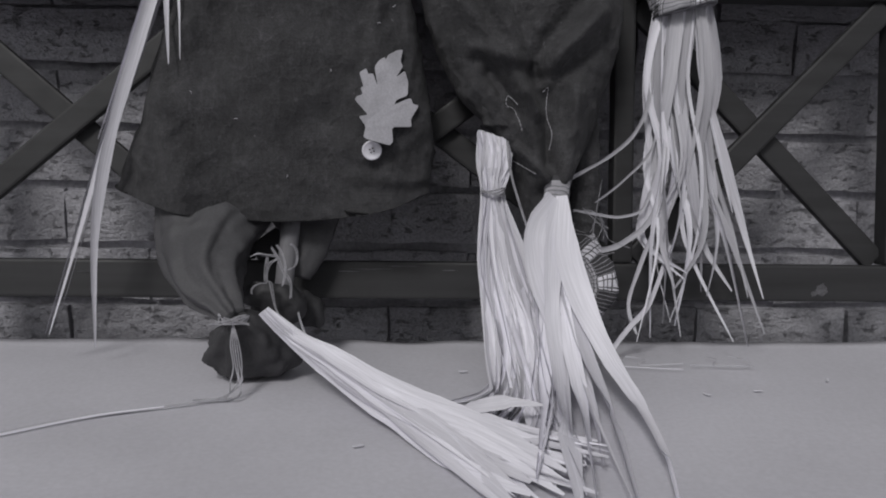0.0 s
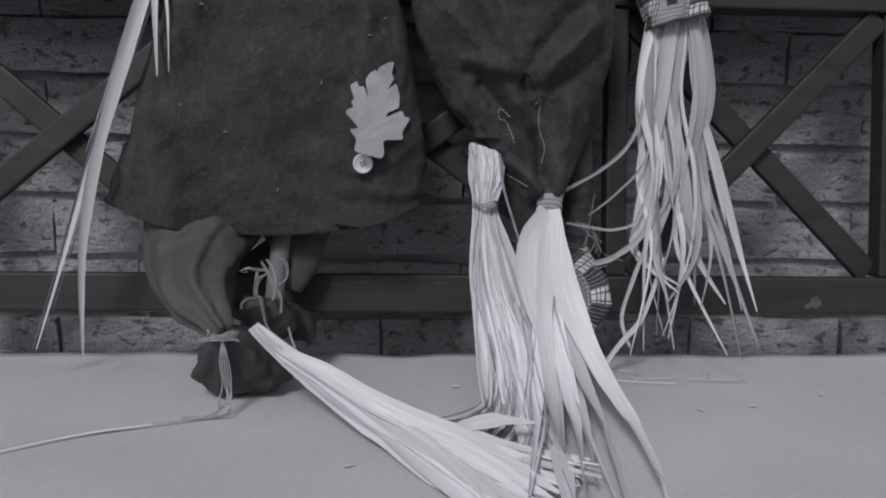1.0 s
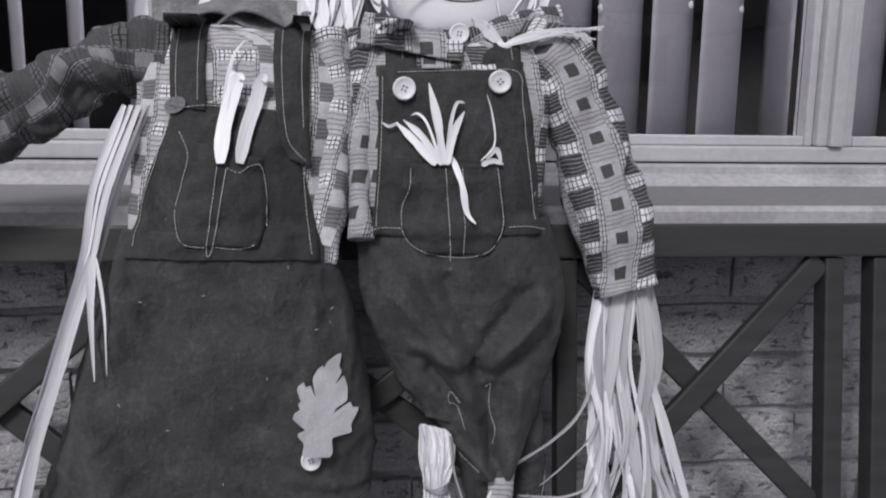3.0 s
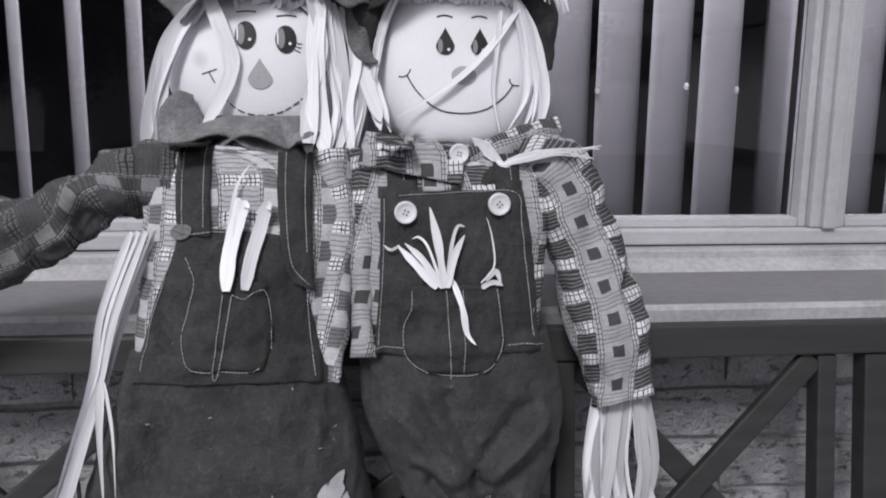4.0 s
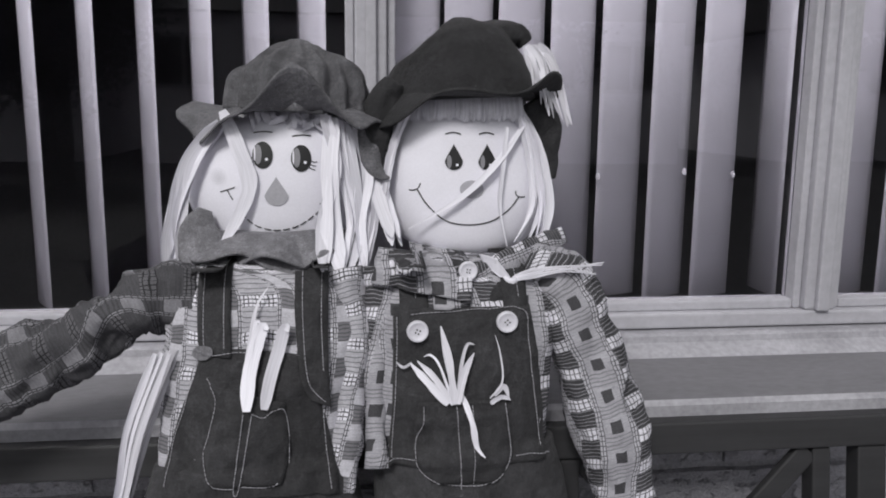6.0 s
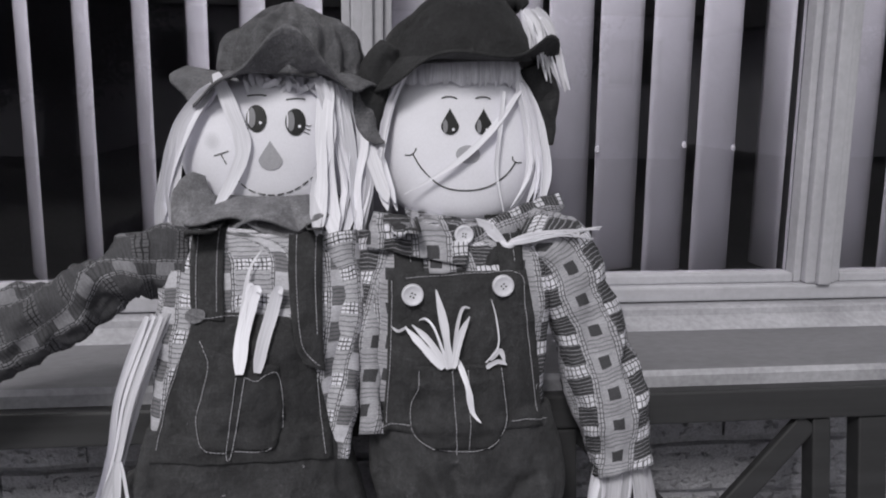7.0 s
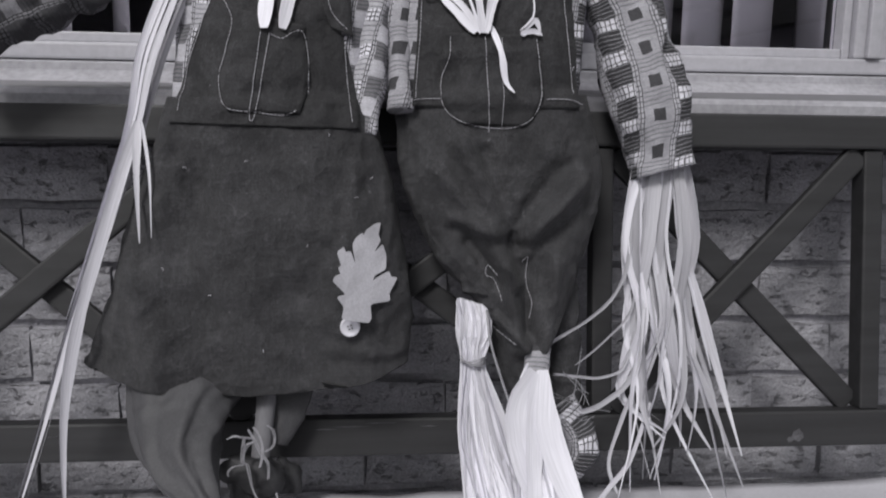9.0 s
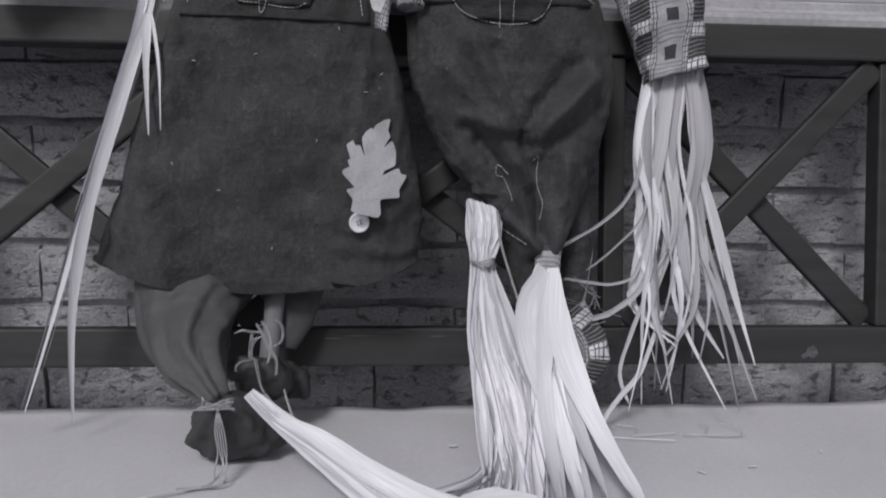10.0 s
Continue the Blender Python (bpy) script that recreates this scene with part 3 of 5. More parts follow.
            strip = [(shade + half * q, run) for q in (0, 0.4, 0.9, 1.5, 2)]
            uvs.append(strip), turned.append(strip[::-1])
        self.skin(front, m, False, uvs)
        self.skin(back, m, False, turned)

    def bundle(self, roots, via, ends, count, w, m, rows=18, wob=0.008, twist=1.2, taper=0.45, crease=0.2):
        """Many strips from a line of roots, by way of spread-out points, to a line of ends; each is (point, point)."""
        for _ in range(count):
            u = rnd.random()
            pts = [Vector(a).lerp(Vector(b), u) for a, b in (roots,)]
            k = u
            for a, b in via:
                k = min(1, max(0, k + rnd.uniform(-0.22, 0.22)))
                pts.append(Vector(a).lerp(Vector(b), k) + Vector((rnd.uniform(-wob, wob), rnd.uniform(-wob, wob), 0)))
            k = min(1, max(0, k + rnd.uniform(-0.3, 0.3)))
            e = Vector(ends[0]).lerp(Vector(ends[1]), k) + Vector((rnd.uniform(-2, 2) * wob, rnd.uniform(-2, 2) * wob, rnd.uniform(0, 3) * wob))
            pts.append(e)
            self.ribbon(pts, w * rnd.uniform(0.4, 1.55), m, rows, rnd.uniform(-0.7, 0.7), rnd.uniform(-twist, twist), taper, crease)

    def button(self, x, z, r, off=0.007, spare=1.42, tip=0.0):
        c = self.front(x, z, off, spare)
        n = 28
        turn = Euler((tip, rnd.uniform(0, 6), 0)).to_matrix()
        prof = ((1.0, 0.004), (1.0, 0.0), (0.96, -0.0018), (0.86, -0.0022), (0.74, -0.0008), (0.4, -0.0003), (0.0001, -0.0003))
        rows = [[c + turn @ Vector((r * k * math.cos(2 * math.pi * i / n), d, r * k * math.sin(2 * math.pi * i / n))) for i in range(n)] for k, d in prof]
        self.skin(rows, M_BUTTON)
        for i in range(4):
            a = math.pi / 4 + i * math.pi / 2
            hole = [c + turn @ Vector((r * 0.22 * math.cos(a) + r * 0.085 * math.cos(b), -0.0012, r * 0.22 * math.sin(a) + r * 0.085 * math.sin(b))) for b in [2 * math.pi * q / 8 for q in range(8)]]
            self.face([self.bm.verts.new(p) for p in hole], M_INK)

    def brim(self, c, inner, outer, rise, m, n=96, rings=12, reach=None):
        """A floppy hat brim: inner and outer half axes, rise(angle, 0..1) lifts or drops it."""
        top, bot = [], []
        for k in range(rings):
            f = k / (rings - 1)
            r1, r2 = [], []
            for i in range(n):
                a = 2 * math.pi * i / n
                w = 1 + 0.05 * noise.noise((math.cos(a) * 2.2, math.sin(a) * 2.2, c[2])) + (reach(a) if reach else 0)
                x = c[0] + math.cos(a) * (inner[0] + (outer[0] * w - inner[0]) * f)
                y = c[1] + math.sin(a) * (inner[1] + (outer[1] * w - inner[1]) * f)
                z = c[2] + rise(a, f)
                r1.append(Vector((x, y, z + 0.002))), r2.append(Vector((x, y, z - 0.002)))
            top.append(r1), bot.append(r2)
        self.skin(top + bot[::-1], m)

    def done(self, name, label):
        bmesh.ops.recalc_face_normals(self.bm, faces=[f for f in self.bm.faces if len(f.verts) > 8])
        base = Vector((sum(v.co.x for v in self.bm.verts) / len(self.bm.verts), 1.42, 0.478))
        bmesh.ops.translate(self.bm, vec=-base, verts=self.bm.verts)
        me = bpy.data.meshes.new(name)
        self.bm.to_mesh(me)
        self.bm.free()
        for m in self.mats:
            me.materials.append(m)
        ob = new(name, me)
        ob.location = base
        return tagged(ob, label, "scarecrow", "straw dolls on the bench")


def spline(pts, rows):
    """A smooth line through points, as so many points at even steps of its parameter."""
    n, out = len(pts) - 1, []
    for i in range(rows):
        s = i / (rows - 1) * n
        k = min(int(s), n - 1)
        f = s - k
        a, b, c, d = pts[max(k - 1, 0)], pts[k], pts[k + 1], pts[min(k + 2, n)]
        out.append(0.5 * ((2 * b) + (c - a) * f + (2 * a - 5 * b + 4 * c - d) * f * f + (3 * b - a - 3 * c + d) * f ** 3))
    return out


def oval(rx, rz, lean=0.0):
    return lambda a: (rx * math.cos(a) + lean * rz * math.sin(a), rz * math.sin(a))


def drop(rx, rz):
    """A teardrop with its point up."""
    def shape(a):
        s = math.sin(a)
        return rx * math.cos(a) * (1 - max(s, 0)) ** 0.75, rz * (s if s < 0 else s * 1.9)
    return shape


def near(a, centre, wide):
    """1 at an angle, falling off on both sides of it."""
    return math.exp(-(((a - centre + math.pi) % (2 * math.pi) - math.pi) / wide) ** 2)


def fold(p, x0, z0, x1, z1, wide, high):
    """Raises (or sinks) the front of a cloth along a line from (x0, z0) to (x1, z1)."""
    dx, dz = x1 - x0, z1 - z0
    k = min(1, max(0, ((p.x - x0) * dx + (p.z - z0) * dz) / (dx * dx + dz * dz)))
    away = math.hypot(p.x - x0 - k * dx, p.z - z0 - k * dz)
    return p - Vector((0, high * math.exp(-(away / wide) ** 2), 0))


rnd = random.Random(11)


# ---- the girl, in a skirt ----
def girl():
    d = Doll()

    def gather(p, s, a):
        return p + Vector((math.cos(a), -math.sin(a), 0)) * (0.022 * max(0, s - 0.25) * math.sin(6 * a + 2 * s) * (1.15 - s) + 0.004 * math.sin(13 * a) * s * (1 - s))

    def hem(p, s, a):
        for x0, z0, x1, z1, w, amp in ((-0.16, 0.93, -0.05, 0.80, 0.016, 0.007), (-0.05, 0.90, 0.04, 0.76, 0.018, 0.006), (-0.20, 0.86, -0.10, 0.70, 0.02, 0.006), (-0.24, 0.78, -0.20, 0.68, 0.016, 0.008),
                                       (-0.02, 0.74, 0.05, 0.69, 0.016, 0.007), (-0.13, 0.77, 0.0, 0.72, 0.014, 0.004), (-0.12, 0.95, -0.14, 0.86, 0.012, 0.004), (-0.08, 0.93, -0.03, 0.85, 0.007, -0.005), (-0.19, 0.92, -0.13, 0.80, 0.008, -0.005), (-0.02, 0.70, 0.06, 0.68, 0.010, 0.006)):
            p = fold(p, x0, z0, x1, z1, w, amp)
        k = max(0, s - 0.6) / 0.4
        p.z += 0.034 * k * min(1.2, abs(p.x + 0.112) / 0.18) ** 2.5
        return p + Vector((0, -0.006 * math.sin(p.x * 55 + 1.0) * s, 0))
    d.tube(((-0.06, 1.505, 1.210, 0.050, 0.02), (-0.066, 1.492, 1.194, 0.106, 0.042), (-0.070, 1.470, 1.15, 0.115, 0.050),
            (-0.080, 1.448, 1.05, 0.113, 0.052), (-0.090, 1.438, 0.95, 0.112, 0.052)), M_PLAID, 64, 40, 0.005, 26, 2.6, level=True)
    d.tube(((-0.088, 1.430, 0.982, 0.112, 0.044), (-0.090, 1.424, 0.93, 0.125, 0.044), (-0.094, 1.416, 0.86, 0.147, 0.042), (-0.098, 1.406, 0.76, 0.168, 0.038),
            (-0.110, 1.400, 0.69, 0.182, 0.035), (-0.114, 1.399, 0.648, 0.184, 0.034)), M_DENIM, 160, 100, 0.008, 13, 4.2, True, hem, level=True)
    # the sleeve held out to the side
    d.tube(((-0.155, 1.475, 1.165, 0.040, 0.03), (-0.205, 1.465, 1.166, 0.037, 0.032), (-0.238, 1.457, 1.153, 0.029, 0.030), (-0.272, 1.45, 1.128, 0.038, 0.032),
            (-0.315, 1.442, 1.108, 0.043, 0.036), (-0.37, 1.435, 1.084, 0.043, 0.036), (-0.45, 1.42, 1.046, 0.048, 0.038)), M_SLEEVE, 56, 60, 0.008, 34, 2.0, True, None, 3.0)
    # the other sleeve hangs tight against the body
    d.tube(((0.020, 1.478, 1.195, 0.026, 0.03), (0.034, 1.455, 1.12, 0.022, 0.028), (0.024, 1.425, 1.03, 0.020, 0.022), (0.013, 1.400, 0.944, 0.021, 0.014)), M_PLAID, 32, 34, 0.004, 34, 2.0, True, None, 5.0)
    # legs and the tied foot
    d.tube(((-0.186, 1.440, 0.735, 0.068, 0.024), (-0.188, 1.424, 0.675, 0.074, 0.030), (-0.192, 1.385, 0.630, 0.060, 0.042), (-0.181, 1.335, 0.594, 0.042, 0.036), (-0.153, 1.286, 0.570, 0.020, 0.018), (-0.139, 1.268, 0.558, 0.012, 0.012)),
           M_PANTS, 96, 70, 0.0035, 17, 2.0, True, gather, 1.0)
    d.tube(((-0.139, 1.268, 0.560, 0.012, 0.012), (-0.135, 1.275, 0.551, 0.022, 0.018), (-0.130, 1.288, 0.532, 0.038, 0.025), (-0.128, 1.302, 0.513, 0.049, 0.030), (-0.128, 1.310, 0.497, 0.047, 0.028), (-0.128, 1.313, 0.485, 0.036, 0.02)),
           M_FOOT, 56, 30, 0.006, 34, 2.2, True, lambda p, s, a: p + Vector((math.cos(a), -math.sin(a), 0)) * 0.004 * math.sin(7 * a + 1) * math.sin(math.pi * s), 2.0)
    # the other leg is a wooden stick, with a short cuff of cloth at its end
    d.tube(((-0.093, 1.412, 0.690, 0.0115, 0.0115), (-0.097, 1.396, 0.625, 0.0112, 0.0112), (-0.103, 1.366, 0.552, 0.0108, 0.0108)), M_STICK, 20, 16, 0.0006, 60)
    d.tube(((-0.110, 1.360, 0.576, 0.026, 0.018), (-0.111, 1.358, 0.565, 0.036, 0.022), (-0.111, 1.362, 0.552, 0.038, 0.022), (-0.116, 1.366, 0.542, 0.026, 0.018), (-0.120, 1.368, 0.520, 0.020, 0.015)), M_FOOT, 40, 26, 0.006, 34, 2.0, True, None, 4.0)
    # slack cloth behind the stick, and its puffed hem
    d.tube(((-0.088, 1.428, 0.70, 0.052, 0.012), (-0.080, 1.424, 0.655, 0.045, 0.014), (-0.080, 1.416, 0.612, 0.028, 0.014), (-0.088, 1.405, 0.575, 0.014, 0.010)), M_PANTS, 48, 30, 0.004, 26, 2.0, True, None, 9.0)
    d.tube(((-0.092, 1.395, 0.552, 0.012, 0.012), (-0.080, 1.392, 0.540, 0.018, 0.014), (-0.067, 1.392, 0.526, 0.016, 0.012), (-0.060, 1.394, 0.516, 0.006, 0.006)), M_FOOT, 28, 18, 0.005, 40, 2.0, True, None, 11.0)
    # head
    d.tube(((-0.050, 1.600, 1.415, 0.02, 0.02), (-0.050, 1.596, 1.392, 0.062, 0.045), (-0.056, 1.592, 1.355, 0.103, 0.066), (-0.061, 1.590, 1.30, 0.119, 0.073), (-0.062, 1.586, 1.25, 0.104, 0.066),
            (-0.063, 1.578, 1.222, 0.074, 0.05), (-0.063, 1.57, 1.208, 0.03, 0.03)), M_FACE, 64, 40, 0.0012, 9, 2.25, level=True)
    d.freeze()

    # face
    for ex, ez, side in ((-0.075, 1.334, -1), (-0.028, 1.330, 1)):
        d.spot(ex, ez, oval(0.0125, 0.0165), M_INK, 0.0012)
        d.spot(ex - 0.0055, ez + 0.001, lambda a: (0.0045 * math.cos(a), 0.012 * math.sin(a)), M_EYEGREY, 0.0022)
        d.spot(ex - 0.0095, ez + 0.002, lambda a: (0.0011 * math.cos(a), 0.009 * math.sin(a)), M_FACE, 0.0030)
        d.spot(ex + 0.005, ez - 0.005, oval(0.0019, 0.0019), M_FACE, 0.0030)
        d.cord([d.front(ex + q, ez + 0.0285 - 9 * (q - 0.002) ** 2, 0.001) for q in (-0.011, -0.005, 0.002, 0.008, 0.012)], 0.0008, M_INK)
        for k in range(3):
            x0, z0 = ex + side * (0.0118 - 0.0012 * k), ez - 0.003 - 0.0042 * k
            d.cord([d.front(x0, z0, 0.0015), d.front(x0 + side * 0.004, z0 - 0.0018, 0.0012), d.front(x0 + side * 0.0075, z0 - 0.001 - 0.0012 * k, 0.0012)], 0.00045, M_INK)
    d.spot(-0.059, 1.284, drop(0.0145, 0.0125), M_NOSE, 0.0012)
    for k in range(4):
        d.spot(-0.131, 1.306, oval(0.012 - 0.0028 * k, 0.012 - 0.0028 * k), M_BLUSH[k], 0.0003 + 0.0003 * k, 1.56)
    d.stitch([(-0.104, 1.262), (-0.085, 1.246), (-0.060, 1.240), (-0.034, 1.245), (-0.012, 1.259), (-0.003, 1.268)], M_INK, 0.0006, 0.0085, 0.003, 0.0007, 1.54)
    d.cord([d.front(-0.006, 1.273, 0.0006, 1.54), d.front(-0.001, 1.269, 0.0006, 1.54), d.front(-0.006, 1.263, 0.0006, 1.54)], 0.0007, M_INK)
    d.cord([d.front(x, z, 0.0006, 1.55) for x, z in ((-0.128, 1.288), (-0.119, 1.291), (-0.110, 1.294))], 0.0007, M_INK)
    d.stitch([(-0.119, 1.290), (-0.115, 1.282), (-0.110, 1.274)], M_INK, 0.0006, 0.006, 0.002, 0.0007, 1.55)

    # bib, straps and skirt pocket
    d.patch([(-0.141, 1.122), (-0.150, 1.085), (-0.166, 1.045), (-0.190, 0.965), (-0.192, 0.955)], [(-0.032, 1.112), (-0.020, 1.075), (-0.004, 1.048), (0.010, 0.985), (0.014, 0.950)], M_DENIM_BIB, 26, 30, 0.004)
    d.patch([(-0.148, 1.212), (-0.146, 1.165), (-0.143, 1.115)], [(-0.108, 1.212), (-0.108, 1.165), (-0.106, 1.110)], M_DENIM_BIB, 8, 18, 0.006)
    d.patch([(-0.035, 1.214), (-0.034, 1.15), (-0.028, 1.09), (-0.018, 1.06)], [(0.005, 1.212), (0.004, 1.15), (0.004, 1.09), (0.006, 1.05)], M_DENIM_BIB, 8, 22, 0.008)
    d.freeze()
    d.patch([(-0.136, 1.082), (-0.128, 1.05), (-0.138, 1.005), (-0.128, 0.968)], [(-0.046, 1.060), (-0.044, 1.03), (-0.042, 1.000), (-0.052, 0.966)], M_DENIM_BIB, 16, 18, 0.0035, puff=0.006)
    d.freeze()
    for line in (((-0.144, 1.115), (-0.160, 1.055), (-0.172, 1.02), (-0.184, 0.965)), ((-0.140, 1.208), (-0.138, 1.16), (-0.137, 1.118)), ((-0.116, 1.208), (-0.114, 1.118)),
                 ((-0.026, 1.208), (-0.025, 1.15), (-0.022, 1.10), (-0.016, 1.075), (0.000, 1.058)), ((-0.003, 1.206), (-0.004, 1.15), (-0.002, 1.09)),
                 ((-0.003, 1.045), (0.000, 1.0), (0.006, 0.955)), ((-0.134, 1.088), (-0.124, 1.065), (-0.131, 1.03), (-0.139, 1.0), (-0.130, 0.972), (-0.100, 0.967), (-0.070, 0.964), (-0.055, 0.969)),
                 ((-0.092, 1.052), (-0.100, 1.0), (-0.105, 0.962), (-0.100, 0.962), (-0.092, 1.0), (-0.083, 1.051)), ((-0.083, 1.051), (-0.070, 1.046), (-0.058, 1.053), (-0.047, 1.052), (-0.042, 1.02), (-0.043, 0.985)),
                 ((-0.138, 1.112), (-0.11, 1.116), (-0.085, 1.115))):
        d.stitch(list(line), None, 0.0015)
    d.spot(-0.139, 1.116, oval(0.012, 0.009, 0.4), M_COLLAR, 0.004)
    # raffia tucked in the pocket
    for pts, w, turn, taper in ((((-0.088, 1.056), (-0.086, 1.092), (-0.077, 1.128), (-0.070, 1.146), (-0.064, 1.143)), 0.0165, 0.15, 0.4), (((-0.069, 1.056), (-0.062, 1.090), (-0.052, 1.122), (-0.045, 1.146), (-0.041, 1.141)), 0.0145, -0.25, 0.4),
                               (((-0.090, 1.095), (-0.084, 1.135), (-0.077, 1.168), (-0.065, 1.187)), 0.0055, 0.1, 0.7), (((-0.084, 1.11), (-0.078, 1.15), (-0.070, 1.143)), 0.004, 0.3, 0.5)):
        d.ribbon([d.front(x, z, 0.006 + 0.0035 * i) for i, (x, z) in enumerate(pts)], w, M_HAIR, 18, turn, rnd.uniform(-0.3, 0.3), taper, 0.10)
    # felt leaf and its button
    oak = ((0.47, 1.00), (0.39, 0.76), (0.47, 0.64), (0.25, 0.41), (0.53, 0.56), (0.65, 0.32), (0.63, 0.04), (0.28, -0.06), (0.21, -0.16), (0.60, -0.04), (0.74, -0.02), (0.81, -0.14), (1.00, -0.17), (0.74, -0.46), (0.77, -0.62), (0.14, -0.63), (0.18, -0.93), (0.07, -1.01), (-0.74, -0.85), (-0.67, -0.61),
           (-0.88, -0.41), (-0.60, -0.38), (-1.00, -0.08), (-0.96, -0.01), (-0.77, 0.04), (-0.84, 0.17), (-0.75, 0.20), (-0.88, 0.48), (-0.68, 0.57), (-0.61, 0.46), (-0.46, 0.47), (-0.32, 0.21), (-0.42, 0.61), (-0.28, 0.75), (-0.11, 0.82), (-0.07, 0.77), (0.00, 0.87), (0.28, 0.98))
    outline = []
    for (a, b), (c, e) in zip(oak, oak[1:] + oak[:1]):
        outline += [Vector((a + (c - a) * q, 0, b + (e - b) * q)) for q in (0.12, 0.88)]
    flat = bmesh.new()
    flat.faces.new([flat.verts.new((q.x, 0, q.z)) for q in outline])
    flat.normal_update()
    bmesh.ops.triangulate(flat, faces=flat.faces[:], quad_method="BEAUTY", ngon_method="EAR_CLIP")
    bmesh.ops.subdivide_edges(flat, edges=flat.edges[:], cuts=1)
    put = {}
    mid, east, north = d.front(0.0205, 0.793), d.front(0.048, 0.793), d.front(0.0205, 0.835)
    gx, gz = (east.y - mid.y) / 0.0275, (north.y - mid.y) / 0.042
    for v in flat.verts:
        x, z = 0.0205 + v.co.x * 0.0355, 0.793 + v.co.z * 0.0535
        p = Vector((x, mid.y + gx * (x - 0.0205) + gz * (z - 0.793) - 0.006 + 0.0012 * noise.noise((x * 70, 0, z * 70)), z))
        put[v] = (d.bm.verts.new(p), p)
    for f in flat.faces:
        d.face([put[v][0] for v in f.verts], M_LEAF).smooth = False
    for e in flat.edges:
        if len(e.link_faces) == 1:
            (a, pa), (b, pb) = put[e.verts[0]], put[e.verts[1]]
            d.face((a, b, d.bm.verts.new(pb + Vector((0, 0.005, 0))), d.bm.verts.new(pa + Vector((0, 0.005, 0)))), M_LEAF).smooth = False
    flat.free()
    d.button(0.003, 0.733, 0.0112, 0.008)

    # lint on the skirt
    for x, z in ((-0.108, 0.914), (-0.202, 0.793), (-0.176, 0.905), (-0.045, 0.82), (0.012, 0.875), (-0.150, 0.765), (-0.095, 0.700), (0.025, 0.895), (-0.02, 0.942)):
        a = rnd.uniform(0, 3)
        d.cord([d.front(x, z, 0.0012), d.front(x + 0.002 * math.cos(a), z + 0.002 * math.sin(a), 0.002), d.front(x + 0.004 * math.cos(a + 0.5), z + 0.003 * math.sin(a + 0.5), 0.0012)], 0.0004, M_THREAD, 6, 5)
    # felt collar flaps round the neck
    d.brim((-0.062, 1.548, 1.238), (0.055, 0.04), (0.112, 0.092), lambda a, f: -0.030 * f ** 1.5 + 0.012 * f * math.sin(6 * a + 0.8) + 0.012 * f * near(a, 3.8, 0.25), M_COLLAR, reach=lambda a: 0.07 * math.sin(5 * a + 1))
    d.brim((-0.052, 1.530, 1.236), (0.040, 0.03), (0.076, 0.078), lambda a, f: -0.026 * f ** 1.3 + 0.010 * f * math.sin(4 * a + 2.4), M_COLLAR, reach=lambda a: 0.06 * math.sin(3 * a))
    d.tube(((-0.146, 1.524, 1.266, 0.010, 0.005), (-0.153, 1.516, 1.244, 0.024, 0.007), (-0.150, 1.508, 1.222, 0.030, 0.007), (-0.140, 1.500, 1.206, 0.026, 0.006), (-0.118, 1.495, 1.200, 0.014, 0.004)), M_COLLAR, 32, 26, 0.004, 30, 2.0, True, None, 2.0)
    # hat
    d.tube(((-0.034, 1.605, 1.458, 0.02, 0.02), (-0.034, 1.603, 1.454, 0.050, 0.05), (-0.033, 1.600, 1.436, 0.078, 0.075), (-0.034, 1.597, 1.410, 0.089, 0.084), (-0.036, 1.595, 1.382, 0.092, 0.086)),
           M_HAT_GIRL, 72, 26, 0.005, 20, 2.0, True, lambda p, s, a: p + Vector((math.cos(a), -math.sin(a), 0)) * (0.0058 * math.sin(a * 17 + 3 * noise.noise(p * 20)) + 0.0015 * math.sin(a * 37)) * min(1, 3 * s))

    def rise(a, f):
        return f ** 1.2 * (0.004 * near(a, 3.14, 0.3) - 0.046 * near(a, 3.72, 0.30) + 0.046 * near(a, 4.78, 0.34) - 0.022 * near(a, 5.42, 0.2) + 0.014 * near(a, 5.85, 0.16) - 0.085 * near(a, 6.2, 0.42) + 0.005 * math.sin(7 * a))
    d.brim((-0.040, 1.592, 1.390), (0.086, 0.082), (0.130, 0.116), rise, M_HAT_GIRL, reach=lambda a: 0.17 * near(a, 3.3, 0.16) + 0.05 * near(a, 6.0, 0.3))
    d.tube(((0.050, 1.548, 1.385, 0.010, 0.006), (0.056, 1.538, 1.350, 0.013, 0.006), (0.061, 1.530, 1.322, 0.012, 0.005), (0.072, 1.524, 1.308, 0.007, 0.004), (0.082, 1.522, 1.306, 0.002, 0.002)), M_HAT_GIRL, 24, 22, 0.002, 40)
    # hair: a frizzled fringe, long strips at both sides
    for i in range(46):
        x = rnd.uniform(-0.095, 0.015)
        z = 1.394 - 0.018 * rnd.random() - 0.010 * max(0, (x + 0.03) / 0.05)
        y = d.front(x, z - 0.004, 0.004, 1.54).y
        d.ribbon([(x, y + 0.01, z + 0.012), (x + rnd.uniform(-0.01, 0.012), y - 0.006, z), (x + rnd.uniform(-0.014, 0.02), y - 0.002, z - rnd.uniform(0.008, 0.018))], rnd.uniform(0.004, 0.010), M_HAIR, 8, rnd.uniform(-0.6, 0.6), rnd.uniform(-1, 1), 0.1)
